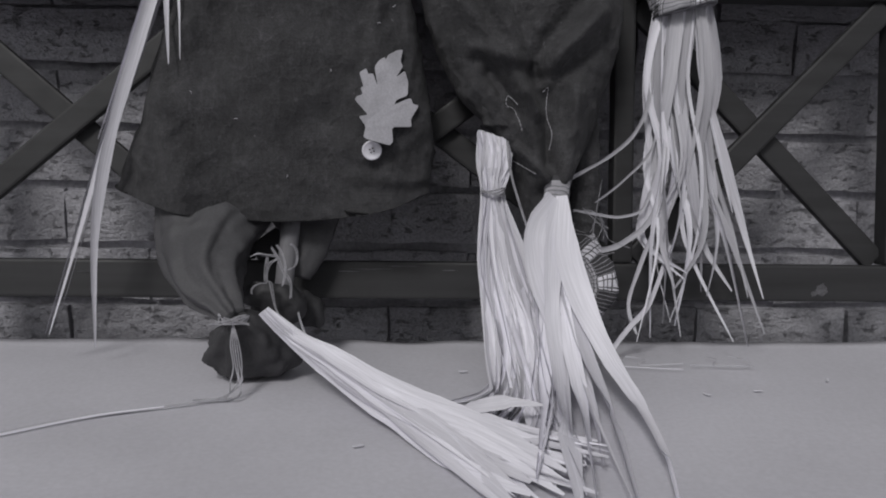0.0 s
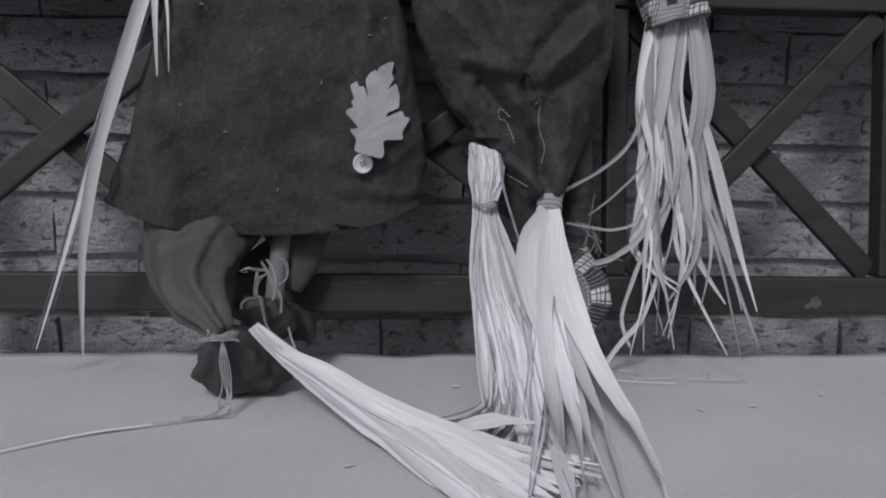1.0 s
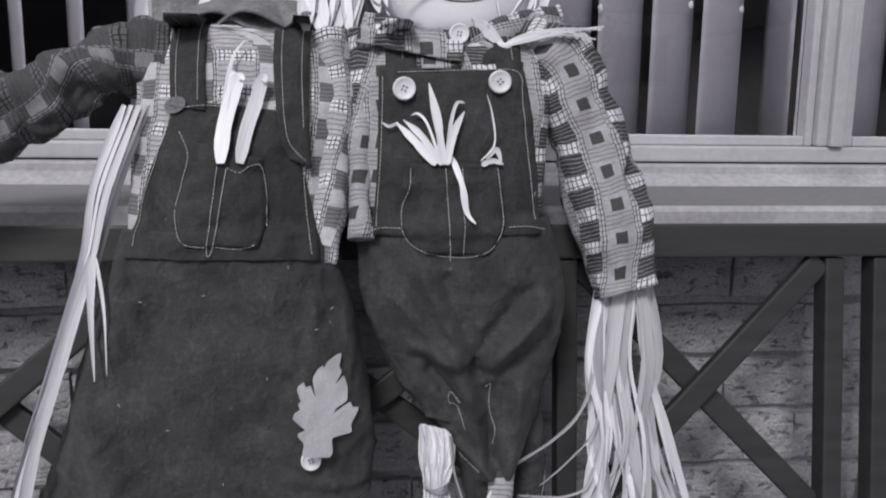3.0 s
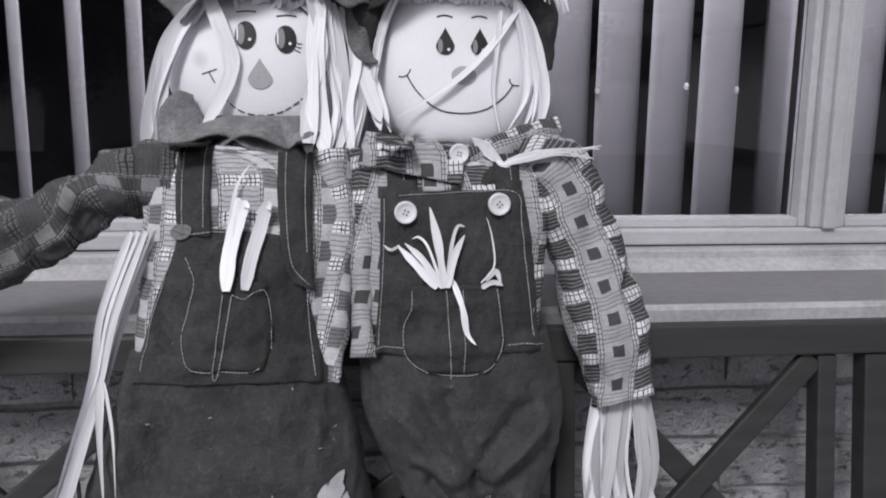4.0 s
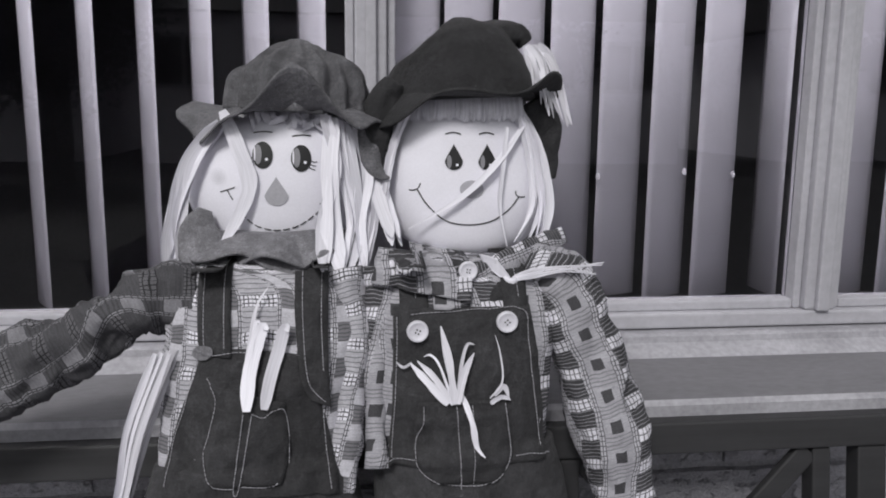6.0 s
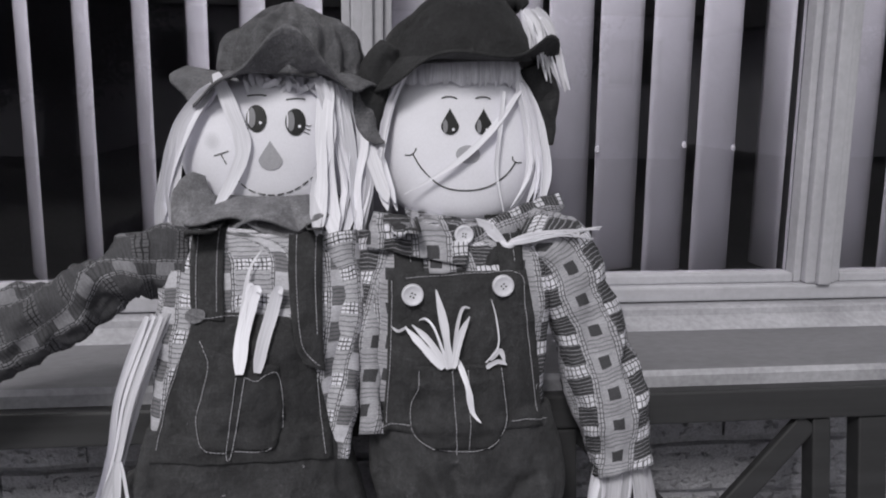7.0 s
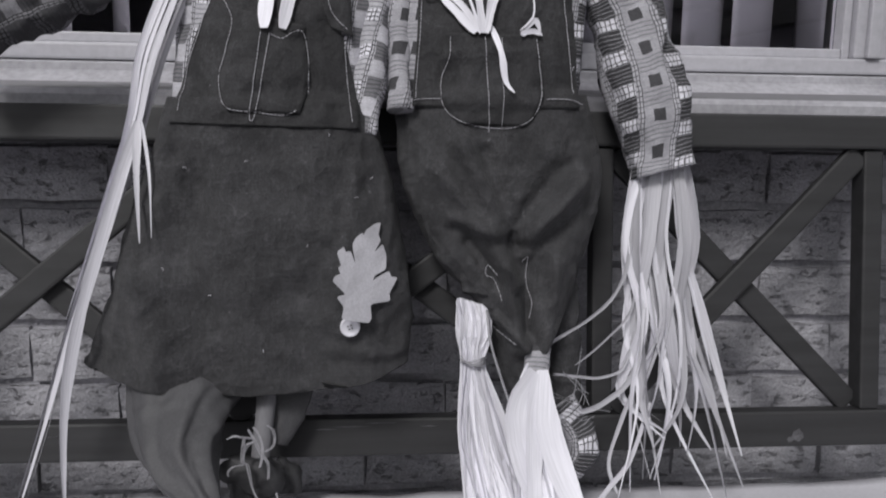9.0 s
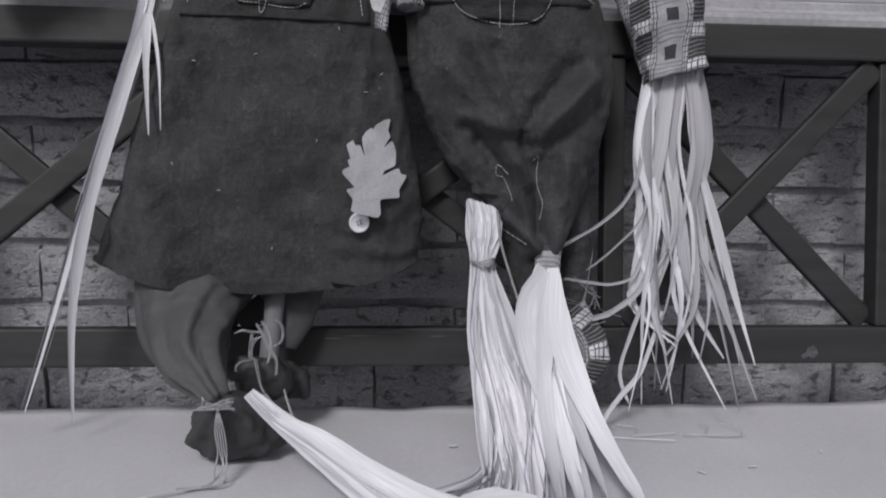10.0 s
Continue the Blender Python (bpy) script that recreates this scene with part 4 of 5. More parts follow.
    d.bundle(((0.0, 1.520, 1.385), (0.052, 1.545, 1.365)), [((0.004, 1.506, 1.32), (0.062, 1.535, 1.31)), ((0.000, 1.485, 1.25), (0.066, 1.515, 1.25))], ((-0.002, 1.452, 1.185), (0.052, 1.470, 1.168)), 12, 0.015, M_HAIR, 18, 0.005, 0.9, 0.2, 0.10)
    d.bundle(((0.04, 1.530, 1.36), (0.055, 1.55, 1.35)), [((0.055, 1.52, 1.30), (0.070, 1.54, 1.30))], ((0.066, 1.490, 1.222), (0.092, 1.495, 1.218)), 5, 0.016, M_HAIR, 14, 0.005, 0.8, 0.15, 0.10)
    d.bundle(((-0.138, 1.535, 1.372), (-0.112, 1.525, 1.374)), [((-0.170, 1.535, 1.325), (-0.150, 1.525, 1.325)), ((-0.190, 1.535, 1.26), (-0.176, 1.53, 1.26))], ((-0.200, 1.525, 1.178), (-0.186, 1.515, 1.20)), 5, 0.015, M_HAIR, 18, 0.004, 0.7, 0.25, 0.10)
    d.ribbon([(-0.122, 1.522, 1.388), (-0.104, 1.515, 1.345), (-0.091, 1.511, 1.300), (-0.106, 1.509, 1.258), (-0.128, 1.502, 1.222)], 0.018, M_HAIR, 22, -0.15, 0.1, 0.3, 0.10)
    # straw arm hanging behind the sleeve
    path = ((-0.180, 1.42, 1.115), (-0.212, 1.405, 1.03), (-0.232, 1.40, 0.95), (-0.264, 1.385, 0.85), (-0.300, 1.370, 0.74), (-0.336, 1.36, 0.62), (-0.372, 1.36, 0.515))
    for i in range(7):
        off = Vector(((i - 3) * 0.0046, rnd.uniform(-0.008, 0.008), 0))
        d.ribbon([Vector(p) + off * (0.9 if k < 2 else 0.55) for k, p in enumerate(path[: 7 if i % 3 else 5])], rnd.uniform(0.004, 0.010), M_OLD_RAFFIA, 30, rnd.uniform(-0.9, 0.9), rnd.uniform(-1.8, 1.8))
    d.ribbon([(-0.226, 1.385, 0.955), (-0.255, 1.37, 0.86), (-0.290, 1.355, 0.74), (-0.312, 1.355, 0.63), (-0.318, 1.355, 0.50)], 0.013, M_OLD_RAFFIA, 22, 0.2, 0.5)
    d.ribbon([(-0.226, 1.385, 0.955), (-0.226, 1.37, 0.90), (-0.224, 1.362, 0.825)], 0.009, M_OLD_RAFFIA, 14, 0.1, 0.4, 0.8)
    d.ribbon([(-0.222, 1.385, 0.955), (-0.214, 1.375, 0.90), (-0.212, 1.365, 0.83)], 0.004, M_OLD_RAFFIA, 14, 0.1, 0.4, 0.8)
    # twine at the feet
    for k in range(5):
        d.cord([(-0.139 + 0.0155 * math.cos(a), 1.266 + 0.0155 * math.sin(a), 0.556 + 0.0014 * k + 0.002 * math.sin(3 * a + k)) for a in [2 * math.pi * q / 12 for q in range(13)]], 0.0012, M_TWINE, 26)
    for k in range(5):
        x = -0.139 + 0.0022 * k
        d.cord([(-0.137, 1.252, 0.556), (x, 1.246, 0.535), (x + 0.003, 1.243, 0.512), (x + rnd.uniform(-0.002, 0.008), 1.240, 0.496), (x + rnd.uniform(-0.015, 0.006), 1.232, 0.483), (x - 0.02 - 0.02 * rnd.random(), 1.228, 0.481)], 0.0008, M_TWINE, 24)
        d.cord([(-0.137, 1.250, 0.558), (-0.137 + rnd.uniform(-0.02, 0.022), 1.245, 0.562 + rnd.uniform(-0.005, 0.006)), (-0.137 + rnd.uniform(-0.034, 0.032), 1.245, 0.556)], 0.0007, M_TWINE, 8)
    for k in range(3):
        d.cord([(-0.150, 1.230, 0.482), (-0.20, 1.212, 0.480), (-0.26, 1.185 + 0.003 * k, 0.480), (-0.33, 1.135 + 0.004 * k, 0.480), (-0.42, 1.07, 0.480)], 0.0009, M_OLD_RAFFIA, 30)
    loops = (((-0.109, 1.325, 0.624), (-0.103, 1.325, 0.614), (-0.096, 1.325, 0.597), (-0.088, 1.325, 0.584), (-0.088, 1.325, 0.567)),
             ((-0.103, 1.325, 0.627), (-0.097, 1.325, 0.618), (-0.094, 1.325, 0.606), (-0.094, 1.325, 0.593), (-0.097, 1.325, 0.580)),
             ((-0.113, 1.325, 0.614), (-0.115, 1.325, 0.599), (-0.116, 1.325, 0.586), (-0.111, 1.325, 0.584), (-0.108, 1.325, 0.571), (-0.104, 1.325, 0.552), (-0.093, 1.314, 0.540), (-0.074, 1.295, 0.524)),
             ((-0.101, 1.325, 0.611), (-0.110, 1.325, 0.606), (-0.114, 1.325, 0.595), (-0.115, 1.325, 0.584)),
             ((-0.088, 1.325, 0.629), (-0.082, 1.325, 0.623), (-0.080, 1.325, 0.612), (-0.083, 1.325, 0.603), (-0.090, 1.325, 0.599)),
             ((-0.115, 1.325, 0.584), (-0.125, 1.325, 0.582), (-0.131, 1.325, 0.576), (-0.132, 1.325, 0.571)),
             ((-0.131, 1.325, 0.614), (-0.123, 1.325, 0.617), (-0.113, 1.325, 0.615), (-0.103, 1.325, 0.614)),
             ((-0.080, 1.325, 0.550), (-0.076, 1.316, 0.541), (-0.069, 1.302, 0.530), (-0.064, 1.293, 0.522), (-0.059, 1.290, 0.520)),
             ((-0.102, 1.321, 0.546), (-0.092, 1.310, 0.537), (-0.080, 1.299, 0.527), (-0.071, 1.291, 0.521)))
    for pts in loops:
        for k in range(3):
            d.cord([Vector(p) + Vector((0.0011 * k + rnd.uniform(-0.0007, 0.0007), -0.001 * k, 0.0007 * k + rnd.uniform(-0.001, 0.001))) for p in pts], 0.0006, M_TWINE, 34)
    # the straw of the second foot, fanned out over the cloth
    for i in range(34):
        o = (i * 0.618) % 1 - 0.5
        broad = i % 3 != 2
        lift = 0.484 + 0.018 * (i / 34) * (1 - 1.2 * abs(o))
        turn = rnd.uniform(-0.008, 0.02)
        d.ribbon([(-0.108 + 0.008 * o, 1.268 + 0.004 * o, 0.566 + 0.006 * o), (-0.082 + 0.010 * o, 1.258 + 0.008 * o, 0.546 + 0.004 * o), (-0.032 + 0.013 * o, 1.240 + 0.016 * o, lift + 0.026), (0.034 + 0.018 * o, 1.176 + 0.028 * o, lift + 0.008),
                  (0.098 + 0.040 * o + turn, 1.108 + 0.070 * o, lift), (0.156 + 0.065 * o + 2.2 * turn + rnd.uniform(-0.02, 0.03), 1.036 + 0.13 * o + rnd.uniform(-0.02, 0.02), 0.484 + 0.010 * rnd.random())],
                 rnd.uniform(0.013, 0.026) if broad else rnd.uniform(0.005, 0.009), M_RAFFIA, 30, rnd.uniform(0.75, 1.25), rnd.uniform(-0.45, 0.35), 0.3, 0.12, 0.14)
    for pts in (((0.10, 1.15, 0.50), (0.135, 1.150, 0.507), (0.172, 1.145, 0.506)),):
        d.ribbon(pts, 0.013, M_OLD_RAFFIA, 18, 0.4, 0.3, 0.6, 0.15)
    return d.done("scarecrow", "stuffed scarecrow girl in grey hat, plaid shirt and denim skirt")


girl()


# ---- the boy, in dungarees ----
def boy():
    d = Doll()

    def sag(p, s, a):
        for x0, z0, x1, z1, w, amp in ((0.262, 0.893, 0.200, 0.832, 0.011, 0.017), (0.240, 0.905, 0.192, 0.836, 0.013, -0.012), (0.275, 0.862, 0.215, 0.812, 0.008, -0.007),
                                       (0.128, 0.935, 0.176, 0.836, 0.011, 0.013), (0.155, 0.925, 0.186, 0.832, 0.010, -0.011), (0.100, 0.905, 0.140, 0.858, 0.012, 0.007), (0.120, 0.850, 0.162, 0.838, 0.009, 0.008),
                                       (0.124, 0.838, 0.166, 0.826, 0.008, -0.006), (0.187, 0.828, 0.196, 0.785, 0.007, -0.014), (0.175, 0.80, 0.20, 0.70, 0.009, 0.011), (0.205, 0.80, 0.206, 0.72, 0.006, -0.012),
                                       (0.24, 0.80, 0.225, 0.70, 0.011, 0.011), (0.150, 0.842, 0.190, 0.782, 0.010, 0.016), (0.140, 0.822, 0.172, 0.776, 0.008, -0.014), (0.199, 0.832, 0.197, 0.818, 0.008, -0.016), (0.222, 0.80, 0.232, 0.735, 0.010, -0.008), (0.172, 0.735, 0.204, 0.705, 0.006, 0.010)):
            p = fold(p, x0, z0, x1, z1, w, amp * (1.5 if amp > 0 else 0.9))
        return p
    d.tube(((0.178, 1.505, 1.208, 0.050, 0.02), (0.170, 1.492, 1.192, 0.106, 0.042), (0.167, 1.470, 1.15, 0.115, 0.052), (0.165, 1.446, 1.05, 0.113, 0.052), (0.163, 1.438, 0.985, 0.108, 0.046)), M_PATCH, 64, 40, 0.005, 26, 2.6, True, None, 0.0, (0.01, 0.0), True)
    d.tube(((0.171, 1.434, 0.992, 0.111, 0.050), (0.176, 1.432, 0.950, 0.118, 0.052), (0.181, 1.430, 0.893, 0.118, 0.055), (0.186, 1.428, 0.845, 0.106, 0.056), (0.1945, 1.424, 0.800, 0.088, 0.054), (0.207, 1.417, 0.762, 0.064, 0.049), (0.212, 1.408, 0.725, 0.043, 0.042), (0.208, 1.398, 0.685, 0.027, 0.030), (0.200, 1.392, 0.645, 0.012, 0.016)),
           M_DENIM, 160, 120, 0.0045, 21, 2.3, True, sag, 6.0, level=True)
    # rear trouser leg and its patched foot
    d.tube(((0.254, 1.440, 0.80, 0.022, 0.020), (0.262, 1.436, 0.735, 0.017, 0.022), (0.266, 1.428, 0.66, 0.020, 0.022), (0.263, 1.416, 0.60, 0.018, 0.020)), M_DENIM, 36, 30, 0.006, 26, 2.0, True, None, 7.0)
    d.tube(((0.258, 1.402, 0.622, 0.014, 0.012), (0.270, 1.396, 0.605, 0.022, 0.016), (0.282, 1.390, 0.575, 0.018, 0.020), (0.276, 1.386, 0.545, 0.016, 0.018), (0.268, 1.385, 0.53, 0.006, 0.008)), M_PATCH, 28, 22, 0.005, 40, 2.0, True, None, 2.0, (0.046, 0.0))
    # stub of the raised leg
    d.tube(((0.168, 1.415, 0.815, 0.046, 0.03), (0.160, 1.404, 0.785, 0.032, 0.024), (0.153, 1.394, 0.757, 0.022, 0.016)), M_DENIM, 40, 24, 0.005, 30, 2.0, True, None, 8.0)
    # cuff of the lowered leg
    d.tube(((0.218, 1.370, 0.700, 0.016, 0.014), (0.216, 1.358, 0.682, 0.014, 0.013), (0.212, 1.350, 0.668, 0.013, 0.012)), M_PATCH, 24, 10, 0.002, 40, 2.0, True, None, 4.0, (0.008, 0.01))
    # hanging sleeve
    d.tube(((0.250, 1.485, 1.200, 0.030, 0.03), (0.288, 1.472, 1.175, 0.046, 0.040), (0.318, 1.460, 1.12, 0.044, 0.040), (0.342, 1.448, 1.04, 0.047, 0.040), (0.362, 1.438, 0.97, 0.046, 0.038), (0.380, 1.428, 0.903, 0.042, 0.03)),
           M_PATCH, 56, 60, 0.006, 26, 2.1, True, None, 5.0, (0.002, 0.0))
    d.tube(((0.070, 1.480, 1.195, 0.026, 0.03), (0.062, 1.455, 1.12, 0.020, 0.026), (0.060, 1.425, 1.03, 0.014, 0.02), (0.060, 1.402, 0.970, 0.013, 0.012)), M_PATCH, 30, 30, 0.004, 34, 2.0, True, None, 3.0)
    # head
    d.tube(((0.186, 1.605, 1.435, 0.03, 0.03), (0.186, 1.602, 1.42, 0.070, 0.05), (0.186, 1.596, 1.38, 0.098, 0.066), (0.186, 1.594, 1.32, 0.113, 0.073), (0.187, 1.592, 1.27, 0.114, 0.074), (0.188, 1.584, 1.225, 0.090, 0.062),
            (0.189, 1.576, 1.204, 0.055, 0.042), (0.189, 1.57, 1.196, 0.02, 0.02)), M_FACE, 64, 40, 0.0012, 9, 2.25, level=True)
    d.freeze()
    for ex in (0.164, 0.207):
        d.spot(ex, 1.327, drop(0.0115, 0.0115), M_INK, 0.0012)
        d.spot(ex - 0.006, 1.326, lambda a: (0.0030 * math.cos(a), 0.0085 * math.sin(a)), M_EYEGREY, 0.0022)
        d.spot(ex + 0.004, 1.322, oval(0.0018, 0.0018), M_FACE, 0.0028)
        d.cord([d.front(ex + q, 1.363 - 24 * (q + 0.001) ** 2, 0.001) for q in (-0.0105, -0.006, -0.001, 0.004, 0.009)], 0.0008, M_INK)
    d.spot(0.187, 1.291, oval(0.0155, 0.0115), M_NOSE, 0.0012)
    mouth = [(0.118, 1.290), (0.131, 1.270), (0.155, 1.250), (0.186, 1.245), (0.215, 1.250), (0.238, 1.265), (0.251, 1.281)]
    d.cord([d.front(x, z, 0.0004, 1.54) for x, z in spline2(mouth, 26)], 0.0009, M_INK, 60)
    d.cord([d.front(x, z, 0.0004, 1.55) for x, z in ((0.108, 1.289), (0.114, 1.289), (0.119, 1.292), (0.122, 1.298))], 0.0008, M_INK)
    d.cord([d.front(x, z, 0.0004, 1.55) for x, z in ((0.246, 1.288), (0.247, 1.283), (0.252, 1.280), (0.259, 1.280))], 0.0008, M_INK)
    # bib, straps, collar
    d.patch([(0.086, 1.212), (0.088, 1.17), (0.086, 1.13)], [(0.124, 1.212), (0.122, 1.17), (0.122, 1.13)], M_DENIM_BIB, 8, 16, 0.005)
    d.patch([(0.212, 1.212), (0.212, 1.17), (0.210, 1.13)], [(0.244, 1.212), (0.242, 1.17), (0.242, 1.13)], M_DENIM_BIB, 8, 16, 0.005)
    d.freeze()
    d.patch([(0.080, 1.160), (0.079, 1.10), (0.077, 1.04), (0.072, 0.976)], [(0.246, 1.160), (0.254, 1.10), (0.260, 1.04), (0.264, 0.976)], M_DENIM_BIB, 26, 30, 0.004)
    d.freeze()
    d.patch([(0.108, 1.056), (0.103, 1.02), (0.104, 0.985), (0.122, 0.958)], [(0.210, 1.056), (0.216, 1.02), (0.219, 0.985), (0.200, 0.956)], M_DENIM_BIB, 18, 20, 0.0035, puff=0.005)
    d.freeze()
    for line in (((0.084, 1.150), (0.082, 1.08), (0.076, 0.985)), ((0.100, 1.155), (0.14, 1.157), (0.19, 1.159), (0.236, 1.157), (0.241, 1.12), (0.249, 1.05), (0.257, 0.992)), ((0.064, 0.980), (0.08, 0.984), (0.104, 0.985)),
                 ((0.113, 1.052), (0.112, 1.03), (0.104, 1.005), (0.106, 0.978), (0.122, 0.962), (0.150, 0.954), (0.185, 0.954), (0.208, 0.966), (0.217, 0.99), (0.214, 1.02), (0.210, 1.052)),
                 ((0.151, 1.052), (0.155, 1.0), (0.158, 0.945)), ((0.170, 1.052), (0.172, 1.0), (0.172, 0.955)), ((0.224, 0.986), (0.25, 0.986), (0.272, 0.980)),
                 ((0.170, 0.787), (0.160, 0.797), (0.158, 0.786), (0.168, 0.780), (0.176, 0.754)), ((0.200, 0.802), (0.206, 0.806), (0.205, 0.777), (0.211, 0.754), (0.208, 0.731)), ((0.166, 0.723), (0.180, 0.715), (0.194, 0.707)),
                 ((0.105, 1.205), (0.107, 1.168)), ((0.230, 1.205), (0.231, 1.168))):
        d.stitch(list(line), None, 0.0016)
    d.patch([(0.128, 1.172), (0.128, 1.166), (0.128, 1.159)], [(0.172, 1.176), (0.172, 1.168), (0.172, 1.161)], M_PATCH, 8, 6, 0.004, uvoff=(0.0, 0.022))
    d.button(0.107, 1.137, 0.0128, 0.007)
    d.button(0.213, 1.146, 0.0128, 0.007)
    d.patch([(0.066, 1.224), (0.060, 1.206), (0.054, 1.188)], [(0.178, 1.209), (0.176, 1.190), (0.172, 1.167)], M_PATCH, 24, 12, 0.013, 1.480, (0.004, 0.012), 0.004)
    d.tube(((0.176, 1.452, 1.192, 0.012, 0.006), (0.205, 1.458, 1.197, 0.018, 0.007), (0.245, 1.475, 1.210, 0.019, 0.007), (0.285, 1.500, 1.222, 0.016, 0.007), (0.308, 1.508, 1.232, 0.012, 0.004)), M_PATCH, 28, 30, 0.003, 30, 2.0, True, None, 6.0)
    d.tube(((0.222, 1.452, 1.190, 0.006, 0.006), (0.214, 1.440, 1.172, 0.016, 0.010), (0.212, 1.436, 1.158, 0.022, 0.010)), M_DENIM_BIB, 24, 14, 0.003, 30)
    d.freeze()
    d.button(0.172, 1.200, 0.0115, 0.010, 1.46)
    # raffia bow at the neck
    for k in range(8):
        d.cord([(0.222 + 0.001 * k, 1.444, 1.186 + 0.001 * k), (0.250, 1.432 + 0.001 * k, 1.192 + 0.0014 * k), (0.285, 1.428, 1.200 + 0.0010 * k), (0.326 + rnd.uniform(-0.03, 0.012), 1.430, 1.204 + rnd.uniform(-0.009, 0.010))], 0.0008, M_RAFFIA, 16)
        d.cord([(0.226, 1.444, 1.187), (0.212, 1.445, 1.192 + 0.002 * k), (0.204, 1.450, 1.198 + 0.0022 * k), (0.194 - 0.001 * k, 1.454, 1.204 + 0.002 * k)], 0.0011, M_RAFFIA, 14)
    d.tube(((0.216, 1.448, 1.192, 0.003, 0.003), (0.224, 1.440, 1.186, 0.005, 0.005), (0.234, 1.446, 1.190, 0.003, 0.003)), M_RAFFIA, 16, 10, 0.001, 60)
    # raffia in the pocket
    fan = ((((0.148, 1.056), (0.143, 1.10), (0.134, 1.143)), 0.009), (((0.140, 1.056), (0.118, 1.080), (0.098, 1.100)), 0.009), (((0.146, 1.056), (0.125, 1.086), (0.106, 1.103)), 0.007), (((0.152, 1.056), (0.160, 1.09), (0.172, 1.113)), 0.008),
           (((0.152, 1.060), (0.157, 1.10), (0.164, 1.122), (0.173, 1.122)), 0.004), (((0.145, 1.060), (0.132, 1.098), (0.122, 1.110), (0.114, 1.108)), 0.003), (((0.100, 1.100), (0.090, 1.096), (0.082, 1.101)), 0.003),
           (((0.158, 1.064), (0.168, 1.035), (0.174, 1.005), (0.184, 0.992)), 0.0065), (((0.190, 1.056), (0.205, 1.060), (0.216, 1.056)), 0.006), (((0.196, 1.062), (0.208, 1.072), (0.214, 1.056)), 0.006), (((0.190, 1.06), (0.206, 1.078), (0.204, 1.11), (0.198, 1.132)), 0.002))
    for pts, w in fan:
        d.ribbon([d.front(x, z, 0.006 + 0.003 * (i > 0)) for i, (x, z) in enumerate(pts)], w, M_RAFFIA, 14, rnd.uniform(-0.3, 0.3), rnd.uniform(-0.4, 0.4), 0.4, 0.12)
    # hat with a floppy peak
    d.tube(((0.268, 1.590, 1.478, 0.010, 0.012), (0.258, 1.592, 1.488, 0.017, 0.022), (0.235, 1.596, 1.486, 0.024, 0.04), (0.205, 1.60, 1.470, 0.034, 0.058), (0.175, 1.60, 1.455, 0.045, 0.07)), M_HAT_BOY, 48, 24, 0.004, 18)
    d.tube(((0.165, 1.605, 1.492, 0.015, 0.02), (0.168, 1.603, 1.487, 0.042, 0.05), (0.174, 1.60, 1.468, 0.072, 0.072), (0.178, 1.598, 1.436, 0.092, 0.084), (0.180, 1.595, 1.40, 0.100, 0.09)), M_HAT_BOY, 64, 26, 0.005, 14, 2.1, True, None, 3.0)

    def rise(a, f):
        return f ** 1.2 * (-0.060 * near(a, 3.3, 0.5) - 0.020 * near(a, 3.95, 0.3) + 0.006 * near(a, 4.8, 0.4) + 0.030 * near(a, 5.75, 0.28) - 0.020 * near(a, 6.28, 0.3) + 0.003 * math.sin(6 * a))
    d.brim((0.180, 1.592, 1.410), (0.092, 0.086), (0.128, 0.112), rise, M_HAT_BOY, reach=lambda a: 0.10 * near(a, 5.85, 0.2) + 0.06 * near(a, 3.3, 0.3))
    d.tube(((0.278, 1.56, 1.405, 0.020, 0.008), (0.292, 1.565, 1.37, 0.020, 0.008), (0.300, 1.57, 1.33, 0.012, 0.006), (0.304, 1.57, 1.300, 0.004, 0.004)), M_HAT_BOY, 24, 20, 0.004, 30)
    d.tube(((0.090, 1.55, 1.425, 0.014, 0.012), (0.076, 1.545, 1.395, 0.022, 0.012), (0.070, 1.54, 1.355, 0.017, 0.012), (0.070, 1.54, 1.325, 0.009, 0.008), (0.074, 1.54, 1.308, 0.003, 0.003)), M_HAT_BOY, 24, 20, 0.003, 30)
    d.bundle(((0.262, 1.572, 1.474), (0.284, 1.575, 1.478)), [((0.268, 1.556, 1.45), (0.298, 1.56, 1.45))], ((0.270, 1.545, 1.405), (0.322, 1.55, 1.365)), 16, 0.009, M_OLD_RAFFIA, 12, 0.003, 0.6)
    # hair: a clipped fringe and loose strips
    for i in range(60):
        x = 0.108 + 0.146 * i / 59 + rnd.uniform(-0.002, 0.002)
        z = 1.378 - 0.05 * max(0, abs(x - 0.18) - 0.05)
        y = d.front(x, z, 0.003, 1.54).y
        d.ribbon([(x + 0.25 * (x - 0.18) * -0.1, y + 0.004, z + 0.036), (x, y - 0.003, z + 0.014), (x + rnd.uniform(-0.002, 0.002), y - 0.001, z + rnd.uniform(-0.003, 0.004))], rnd.uniform(0.004, 0.007), M_HAIR, 7, rnd.uniform(-0.3, 0.3), 0.0, 0.05)
    d.bundle(((0.105, 1.535, 1.40), (0.118, 1.53, 1.40)), [((0.082, 1.535, 1.345), (0.094, 1.53, 1.345))], ((0.068, 1.525, 1.265), (0.078, 1.52, 1.27)), 5, 0.006, M_HAIR, 14, 0.003, 0.6)
    d.ribbon([(0.258, 1.535, 1.375), (0.222, 1.513, 1.330), (0.185, 1.509, 1.292), (0.146, 1.509, 1.265), (0.106, 1.522, 1.240)], 0.0085, M_HAIR, 22, -0.45, 0.2, 0.6, 0.1)
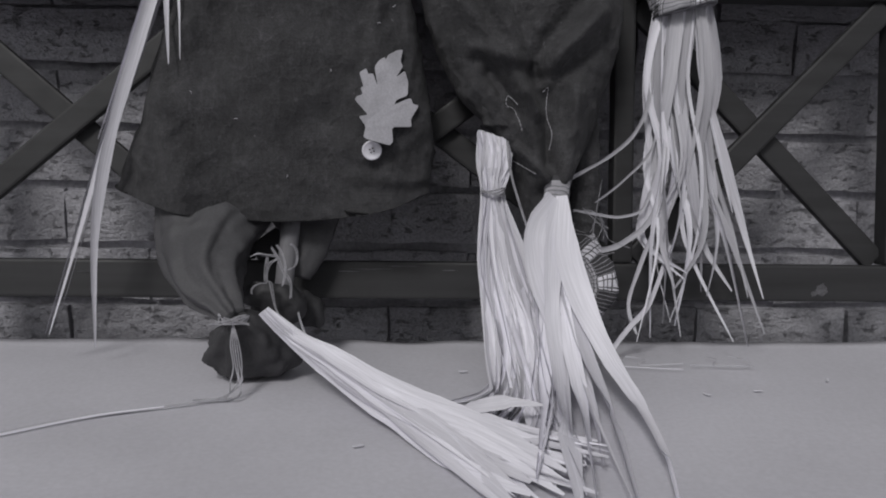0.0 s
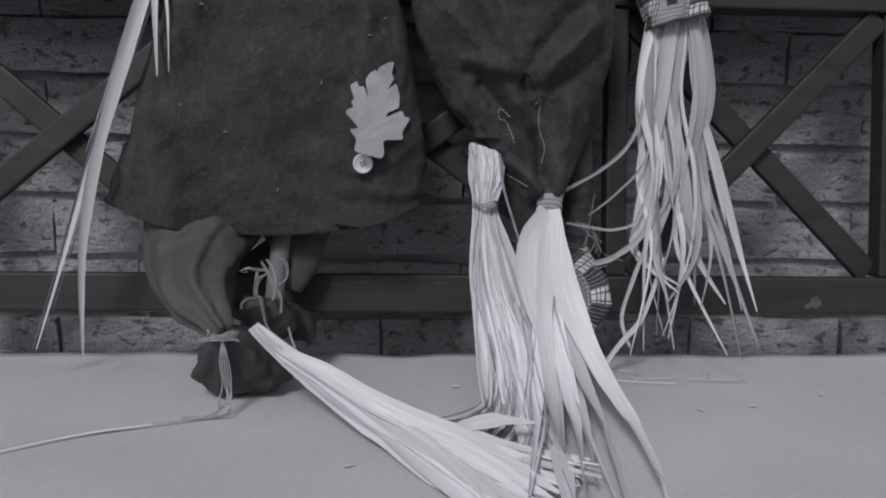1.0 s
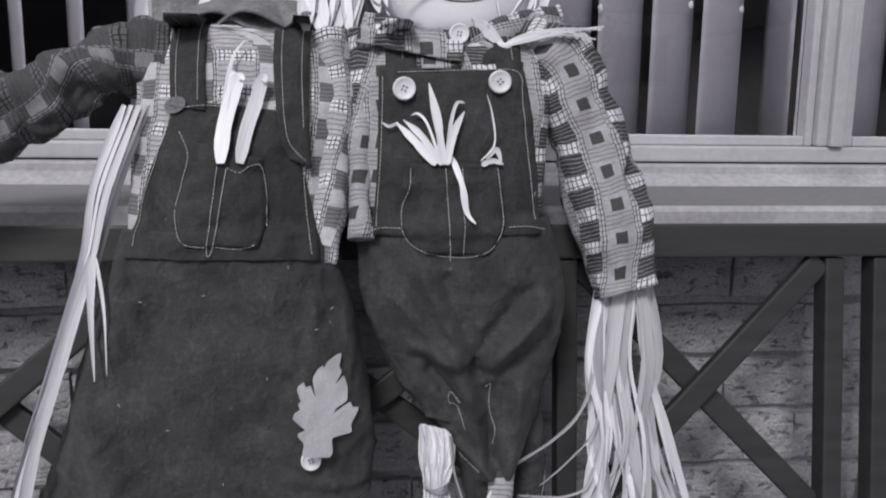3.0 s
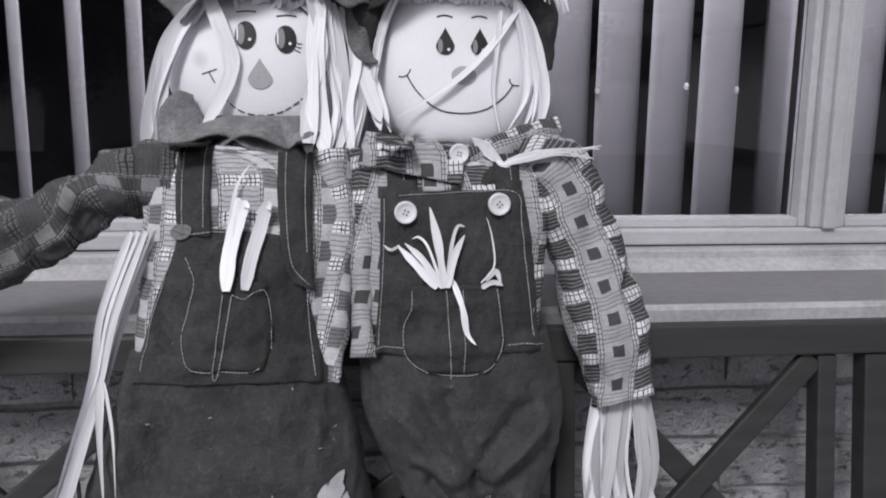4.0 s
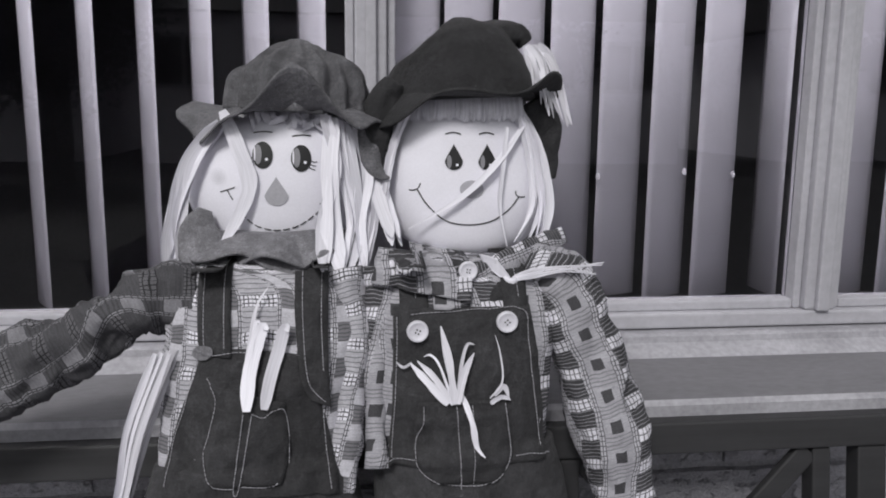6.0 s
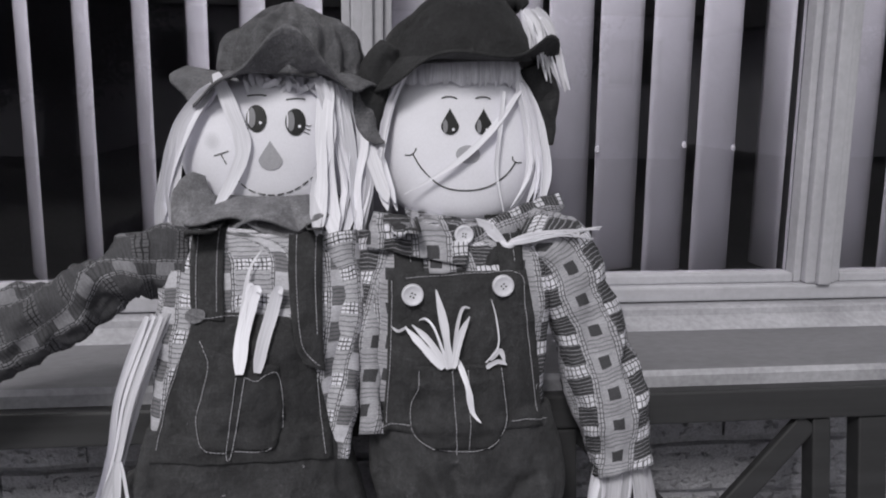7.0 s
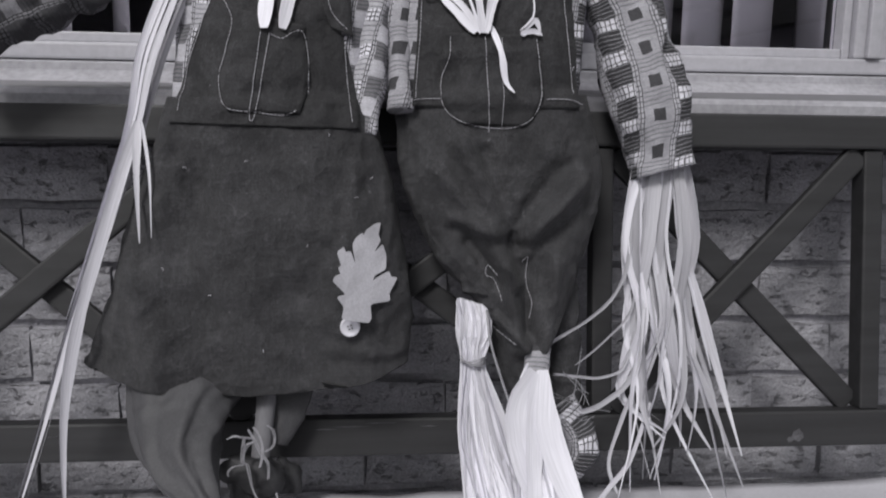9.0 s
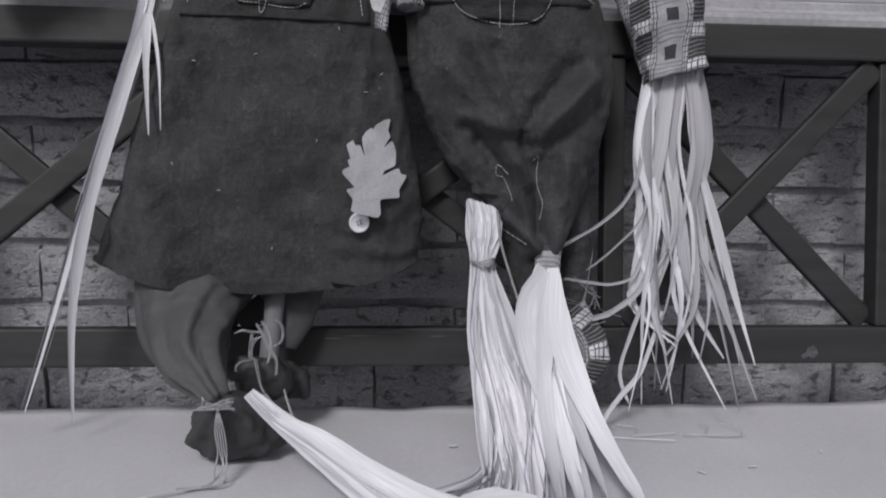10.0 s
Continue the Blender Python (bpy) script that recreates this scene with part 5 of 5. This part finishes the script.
    d.bundle(((0.248, 1.530, 1.385), (0.272, 1.545, 1.37)), [((0.262, 1.530, 1.33), (0.290, 1.545, 1.33)), ((0.268, 1.520, 1.27), (0.300, 1.535, 1.27))], ((0.240, 1.500, 1.222), (0.292, 1.515, 1.212)), 8, 0.009, M_HAIR, 16, 0.004, 0.9, 0.3, 0.12)
    d.ribbon([(0.232, 1.522, 1.37), (0.226, 1.512, 1.32), (0.222, 1.508, 1.27), (0.232, 1.500, 1.215)], 0.006, M_HAIR, 16, 0.1, 0.4)
    # straw hanging from the sleeve
    for low, high, count, w in (((0.335, 1.385, 0.500), (0.480, 1.385, 0.485), 13, 0.008), ((0.340, 1.385, 0.575), (0.460, 1.39, 0.545), 13, 0.010), ((0.345, 1.39, 0.68), (0.440, 1.39, 0.64), 8, 0.006)):
        d.bundle(((0.345, 1.428, 0.922), (0.408, 1.425, 0.930)), [((0.340, 1.415, 0.82), (0.414, 1.415, 0.82)), ((0.345, 1.405, 0.72), (0.428, 1.41, 0.72)), ((0.336, 1.40, 0.63), (0.455, 1.40, 0.63))][: 3 if count == 13 else 1],
                 (low, high), count - 2, w, M_OLD_RAFFIA, 26, 0.011, 1.1)
    for pts, w in ((((0.338, 1.42, 0.88), (0.334, 1.405, 0.80), (0.318, 1.40, 0.757), (0.288, 1.395, 0.729), (0.255, 1.39, 0.710), (0.221, 1.385, 0.692)), 0.0045), (((0.350, 1.41, 0.72), (0.335, 1.40, 0.668), (0.306, 1.395, 0.655), (0.275, 1.39, 0.658), (0.243, 1.385, 0.664)), 0.0035),
                   (((0.356, 1.40, 0.74), (0.345, 1.395, 0.66), (0.308, 1.39, 0.624), (0.275, 1.385, 0.614), (0.245, 1.38, 0.610)), 0.007), (((0.346, 1.415, 0.80), (0.340, 1.40, 0.74), (0.306, 1.395, 0.70), (0.27, 1.39, 0.672)), 0.003),
                   (((0.370, 1.40, 0.62), (0.345, 1.39, 0.55), (0.318, 1.38, 0.52), (0.300, 1.375, 0.498), (0.29, 1.36, 0.485)), 0.006), (((0.355, 1.40, 0.66), (0.33, 1.395, 0.59), (0.318, 1.39, 0.545), (0.328, 1.38, 0.51)), 0.005)):
        d.ribbon(pts, w, M_OLD_RAFFIA, 24, rnd.uniform(-0.2, 0.2), 0.3, 0.12)
    for k in range(5):
        x = rnd.uniform(0.29, 0.46)
        d.cord([(x, 1.385, 0.4815), (x + rnd.uniform(-0.02, 0.02), 1.368, 0.483), (x + rnd.uniform(-0.05, 0.05), 1.350, 0.4815), (x + rnd.uniform(-0.08, 0.08), 1.34 + rnd.uniform(-0.02, 0.02), 0.481)], 0.0005, M_OLD_RAFFIA, 14)
    for k in range(5):
        x0, z0 = rnd.uniform(0.235, 0.26), rnd.uniform(0.60, 0.68)
        d.cord([(x0, 1.385, z0), (x0 + 0.02, 1.365, z0 + rnd.uniform(-0.02, 0.02)), (x0 + rnd.uniform(0.0, 0.05), 1.36, z0 + rnd.uniform(-0.04, 0.03)), (x0 + rnd.uniform(0.01, 0.06), 1.37, z0 + rnd.uniform(-0.05, 0.04))], 0.0004, M_TWINE, 14)
    # straw foot tied high, falling to the cloth
    d.bundle(((0.127, 1.385, 0.757), (0.163, 1.390, 0.745)), [((0.132, 1.375, 0.718), (0.158, 1.378, 0.718)), ((0.138, 1.372, 0.686), (0.151, 1.374, 0.686)), ((0.132, 1.350, 0.60), (0.182, 1.352, 0.60)), ((0.140, 1.30, 0.525), (0.205, 1.30, 0.525)), ((0.135, 1.215, 0.488), (0.20, 1.20, 0.488))],
             ((0.10, 1.14, 0.482), (0.20, 1.06, 0.482)), 48, 0.0095, M_RAFFIA, 28, 0.003, 0.8, 0.3, 0.16)
    d.bundle(((0.127, 1.385, 0.757), (0.163, 1.390, 0.745)), [((0.130, 1.375, 0.718), (0.162, 1.378, 0.718))], ((0.135, 1.370, 0.672), (0.155, 1.372, 0.672)), 20, 0.007, M_RAFFIA, 14, 0.0015, 0.3)
    d.bundle(((0.150, 1.29, 0.51), (0.17, 1.28, 0.51)), [((0.125, 1.23, 0.489), (0.16, 1.20, 0.489))], ((0.060, 1.20, 0.482), (0.12, 1.12, 0.482)), 14, 0.006, M_OLD_RAFFIA, 14, 0.004, 1.0)
    for k in range(4):
        d.cord([(0.1445 + 0.0135 * math.cos(a), 1.372 + 0.014 * math.sin(a), 0.684 + 0.0016 * k + 0.002 * math.sin(2 * a + k)) for a in [2 * math.pi * q / 12 for q in range(13)]], 0.0011, M_TWINE, 26)
    d.cord([(0.160, 1.375, 0.745), (0.163, 1.36, 0.71), (0.175, 1.355, 0.67), (0.187, 1.35, 0.635)], 0.0016, M_TWINE, 20)
    # the other straw foot, with broad strips
    d.bundle(((0.206, 1.350, 0.688), (0.222, 1.350, 0.688)), [((0.200, 1.338, 0.640), (0.220, 1.338, 0.640)), ((0.196, 1.305, 0.56), (0.230, 1.30, 0.56)), ((0.180, 1.20, 0.505), (0.232, 1.18, 0.505))], ((0.145, 1.02, 0.484), (0.235, 0.985, 0.484)), 7, 0.012, M_RAFFIA, 26, 0.004, 0.7, 0.4, 0.15)
    strips = ((((0.208, 1.340, 0.684), (0.187, 1.322, 0.648), (0.190, 1.310, 0.600), (0.208, 1.290, 0.545), (0.226, 1.262, 0.512), (0.224, 1.17, 0.494), (0.208, 1.06, 0.486)), 0.023, 0.2, -0.5, 0.5),
              (((0.218, 1.340, 0.684), (0.222, 1.316, 0.625), (0.240, 1.292, 0.565), (0.259, 1.245, 0.520), (0.268, 1.155, 0.500), (0.262, 1.06, 0.492), (0.246, 0.975, 0.486)), 0.026, -0.15, 0.8, 0.75),
              (((0.213, 1.338, 0.680), (0.206, 1.312, 0.610), (0.203, 1.285, 0.555), (0.199, 1.22, 0.515), (0.188, 1.11, 0.495), (0.170, 0.965, 0.486)), 0.020, 0.1, 0.3, 0.2),
              (((0.215, 1.342, 0.680), (0.214, 1.318, 0.600), (0.218, 1.28, 0.545), (0.216, 1.20, 0.508), (0.204, 1.10, 0.494), (0.182, 0.965, 0.487)), 0.017, -0.3, 0.5, 0.25),
              (((0.216, 1.342, 0.672), (0.222, 1.31, 0.580), (0.236, 1.25, 0.522), (0.238, 1.14, 0.494), (0.216, 0.97, 0.484)), 0.020, 0.5, 0.5, 0.3))
    for pts, w, turn, twist, taper in strips:
        d.ribbon([Vector(p) - Vector((0, 0.008, -0.002)) for p in pts], w, M_HAIR, 34, turn, twist, taper, 0.12)
    return d.done("scarecrow", "stuffed scarecrow boy in dark hat, patchwork shirt and denim dungarees")


def spline2(pts, rows):
    return [(q.x, q.z) for q in spline([Vector((a, 0, b)) for a, b in pts], rows)]


boy()

# ---- bits of straw dropped on the cloth ----
for x, y, a in ((0.000, 1.112, 25), (0.432, 1.262, 5), (-0.16, 1.335, 70), (0.37, 1.25, 120), (0.235, 1.305, 40), (0.11, 1.33, 10), (0.53, 1.30, 60)):
    bm = box(-0.005, 0.005, -0.0012, 0.0012, 0, 0.0012, 0.0004)
    bit = part("straw_bit", bm, M_OLD_RAFFIA)
    bit.matrix_world = pose(x, y, 0.4795, 0, 0, a)
    tagged(bit, "short broken bit of straw lying on the cloth", "straw", "straw bits on the cloth")

# ---- across the street, seen in the glass ----
house = tagged(empty("house", (-6, -20, -0.12)), "pale rendered house with a tiled roof across the street", "house")
under(part("wall", box(-4.6, 9.0, -26, -18, -0.12, 3.6, 0.02), M_RENDER), house)
bm = bmesh.new()
rf = [bm.verts.new(p) for p in ((-5.2, -17.4, 3.5), (9.6, -17.4, 3.5), (9.6, -26.6, 3.5), (-5.2, -26.6, 3.5), (-5.2, -22, 6.4), (9.6, -22, 6.4))]
for q in ((0, 1, 5, 4), (2, 3, 4, 5), (1, 2, 5), (3, 0, 4), (3, 2, 1, 0)):
    bm.faces.new([rf[i] for i in q])
bmesh.ops.recalc_face_normals(bm, faces=bm.faces)
under(part("roof", bm, M_ROOF), house)
for x, z in ((-3.6, 1.7), (-1.4, 1.7), (3.0, 1.7), (5.4, 1.7), (7.6, 1.7)):
    w = under(part("window", box(x - 0.75, x + 0.75, -18.04, -17.95, z, z + 1.3, 0.01), M_PAINT), house)
    for k in (-1, 1):
        part("pane", box(x + 0.36 * k - 0.31, x + 0.36 * k + 0.31, -17.95, -17.93, z + 0.1, z + 1.2, 0), M_DARKGLASS, w)
under(part("door", box(0.3, 1.3, -18.04, -17.94, -0.1, 2.05, 0.01), M_BENCH), house)
tagged(house, group="houses across the street")
# two unseen copies, added to keep bright sky out of the window's reflection
copy_thing(house, pose(11, -21, -0.12))
copy_thing(house, pose(-21.2, -20.5, -0.12))


def tree(x, y, tall, seed):
    r = random.Random(seed)
    t = tagged(empty("tree", (x, y, -0.12)), "leafy garden tree across the street", "tree", "trees across the street")
    bm = bmesh.new()
    for k in range(7):
        if k == 0:
            pts = [Vector((0, 0, 0)), Vector((0.1, 0, tall * 0.4)), Vector((0, 0.1, tall * 0.85))]
            r0 = 0.22
        else:
            a = k * 1.05
            b = Vector((0.05, 0, tall * (0.3 + 0.07 * k)))
            pts = [b, b + Vector((math.cos(a) * 0.7, math.sin(a) * 0.7, 0.7)), b + Vector((math.cos(a) * 1.5, math.sin(a) * 1.5, 1.1))]
            r0 = 0.09
        line = spline(pts, 8)
        rings = [[bm.verts.new(p + Vector((math.cos(q * 1.047), math.sin(q * 1.047), 0)) * r0 * (1 - 0.1 * i)) for q in range(6)] for i, p in enumerate(line)]
        for p, q in zip(rings, rings[1:]):
            for j in range(6):
                bm.faces.new((p[j], p[(j + 1) % 6], q[(j + 1) % 6], q[j]))
    part("trunk", bm, M_BARK, t)
    verts, faces = [], []
    clumps = [Vector((r.gauss(0, 1), r.gauss(0, 1), 0)).normalized() * r.uniform(0.2, 1.9) + Vector((0, 0, tall * r.uniform(0.42, 1.0))) for _ in range(42)]
    for _ in range(5200):
        c = r.choice(clumps) + Vector((r.gauss(0, 0.28), r.gauss(0, 0.28), r.gauss(0, 0.25)))
        u = Vector((r.gauss(0, 1), r.gauss(0, 1), r.gauss(0, 1))).normalized() * 0.07
        v = u.orthogonal().normalized() * 0.04
        i = len(verts)
        verts += [c - u, c + v, c + u, c - v]
        faces.append((i, i + 1, i + 2, i + 3))
    me = bpy.data.meshes.new("crown")
    me.from_pydata(verts, [], faces)
    me.materials.append(M_LEAVES)
    crown = new("crown", me)
    crown.parent = t


tree(-7.0, -13.0, 4.6, 1)
# two unseen trees, added to block sky from the right pane's reflection
tree(4.0, -15.5, 5.0, 2)
tree(14.0, -19.0, 6.0, 3)
# dark foliage mirrored in the left pane, also added to fill the sky gap
tree(-5.2, -13.6, 3.9, 4)
tree(-8.6, -15.0, 5.2, 5)
tree(-6.0, -15.4, 5.6, 6)

# ---- the bricks of the wall, laid in half bond with raked joints ----
brick_meshes = []
for k in range(6):
    r = random.Random(50 + k)
    bm = bmesh.new()
    L, H = 0.2372, COURSE - 0.0125
    nx, nz = 6, 2
    fr = [[bm.verts.new((-L / 2 + L * i / nx + r.uniform(-0.002, 0.002), r.uniform(-0.003, 0.003) + (0.004 if i in (0, nx) or j in (0, nz) else 0), -H / 2 + H * j / nz + r.uniform(-0.0022, 0.0022))) for i in range(nx + 1)] for j in range(nz + 1)]
    bk = [[bm.verts.new((v.co.x, 0.05, v.co.z)) for v in row] for row in fr]
    for j in range(nz):
        for i in range(nx):
            bm.faces.new((fr[j][i], fr[j][i + 1], fr[j + 1][i + 1], fr[j + 1][i]))
    for i in range(nx):
        bm.faces.new((fr[0][i + 1], fr[0][i], bk[0][i], bk[0][i + 1]))
        bm.faces.new((fr[nz][i], fr[nz][i + 1], bk[nz][i + 1], bk[nz][i]))
    for j in range(nz):
        bm.faces.new((fr[j][0], fr[j + 1][0], bk[j + 1][0], bk[j][0]))
        bm.faces.new((fr[j + 1][nx], fr[j][nx], bk[j][nx], bk[j + 1][nx]))
    me = bpy.data.meshes.new("brick")
    bm.normal_update()
    bm.to_mesh(me)
    bm.free()
    me.materials.append(M_BRICK)
    brick_meshes.append(me)
rb = random.Random(9)
for row in range(11):
    z = LOW + (row + 0.5) * COURSE
    cut = row == 10  # the course below the sill is cut down
    shift = 0.62 if row % 2 == 1 else 0.50
    for i in range(-14, 11):
        x = shift + 0.24 * (i + 0.5)
        if -2.9 < x < 3.2:
            b = new("brick", rb.choice(brick_meshes))
            b.parent = wall
            b.location = (x + rb.uniform(-0.002, 0.002), WALL_Y + rb.uniform(-0.002, 0.003), z + rb.uniform(-0.0015, 0.0015))
            if cut:
                b.location.z, b.scale.z = 0.939, 0.55
            b.rotation_euler = (rb.uniform(-0.012, 0.012), rb.uniform(-0.006, 0.006), rb.uniform(-0.006, 0.006))
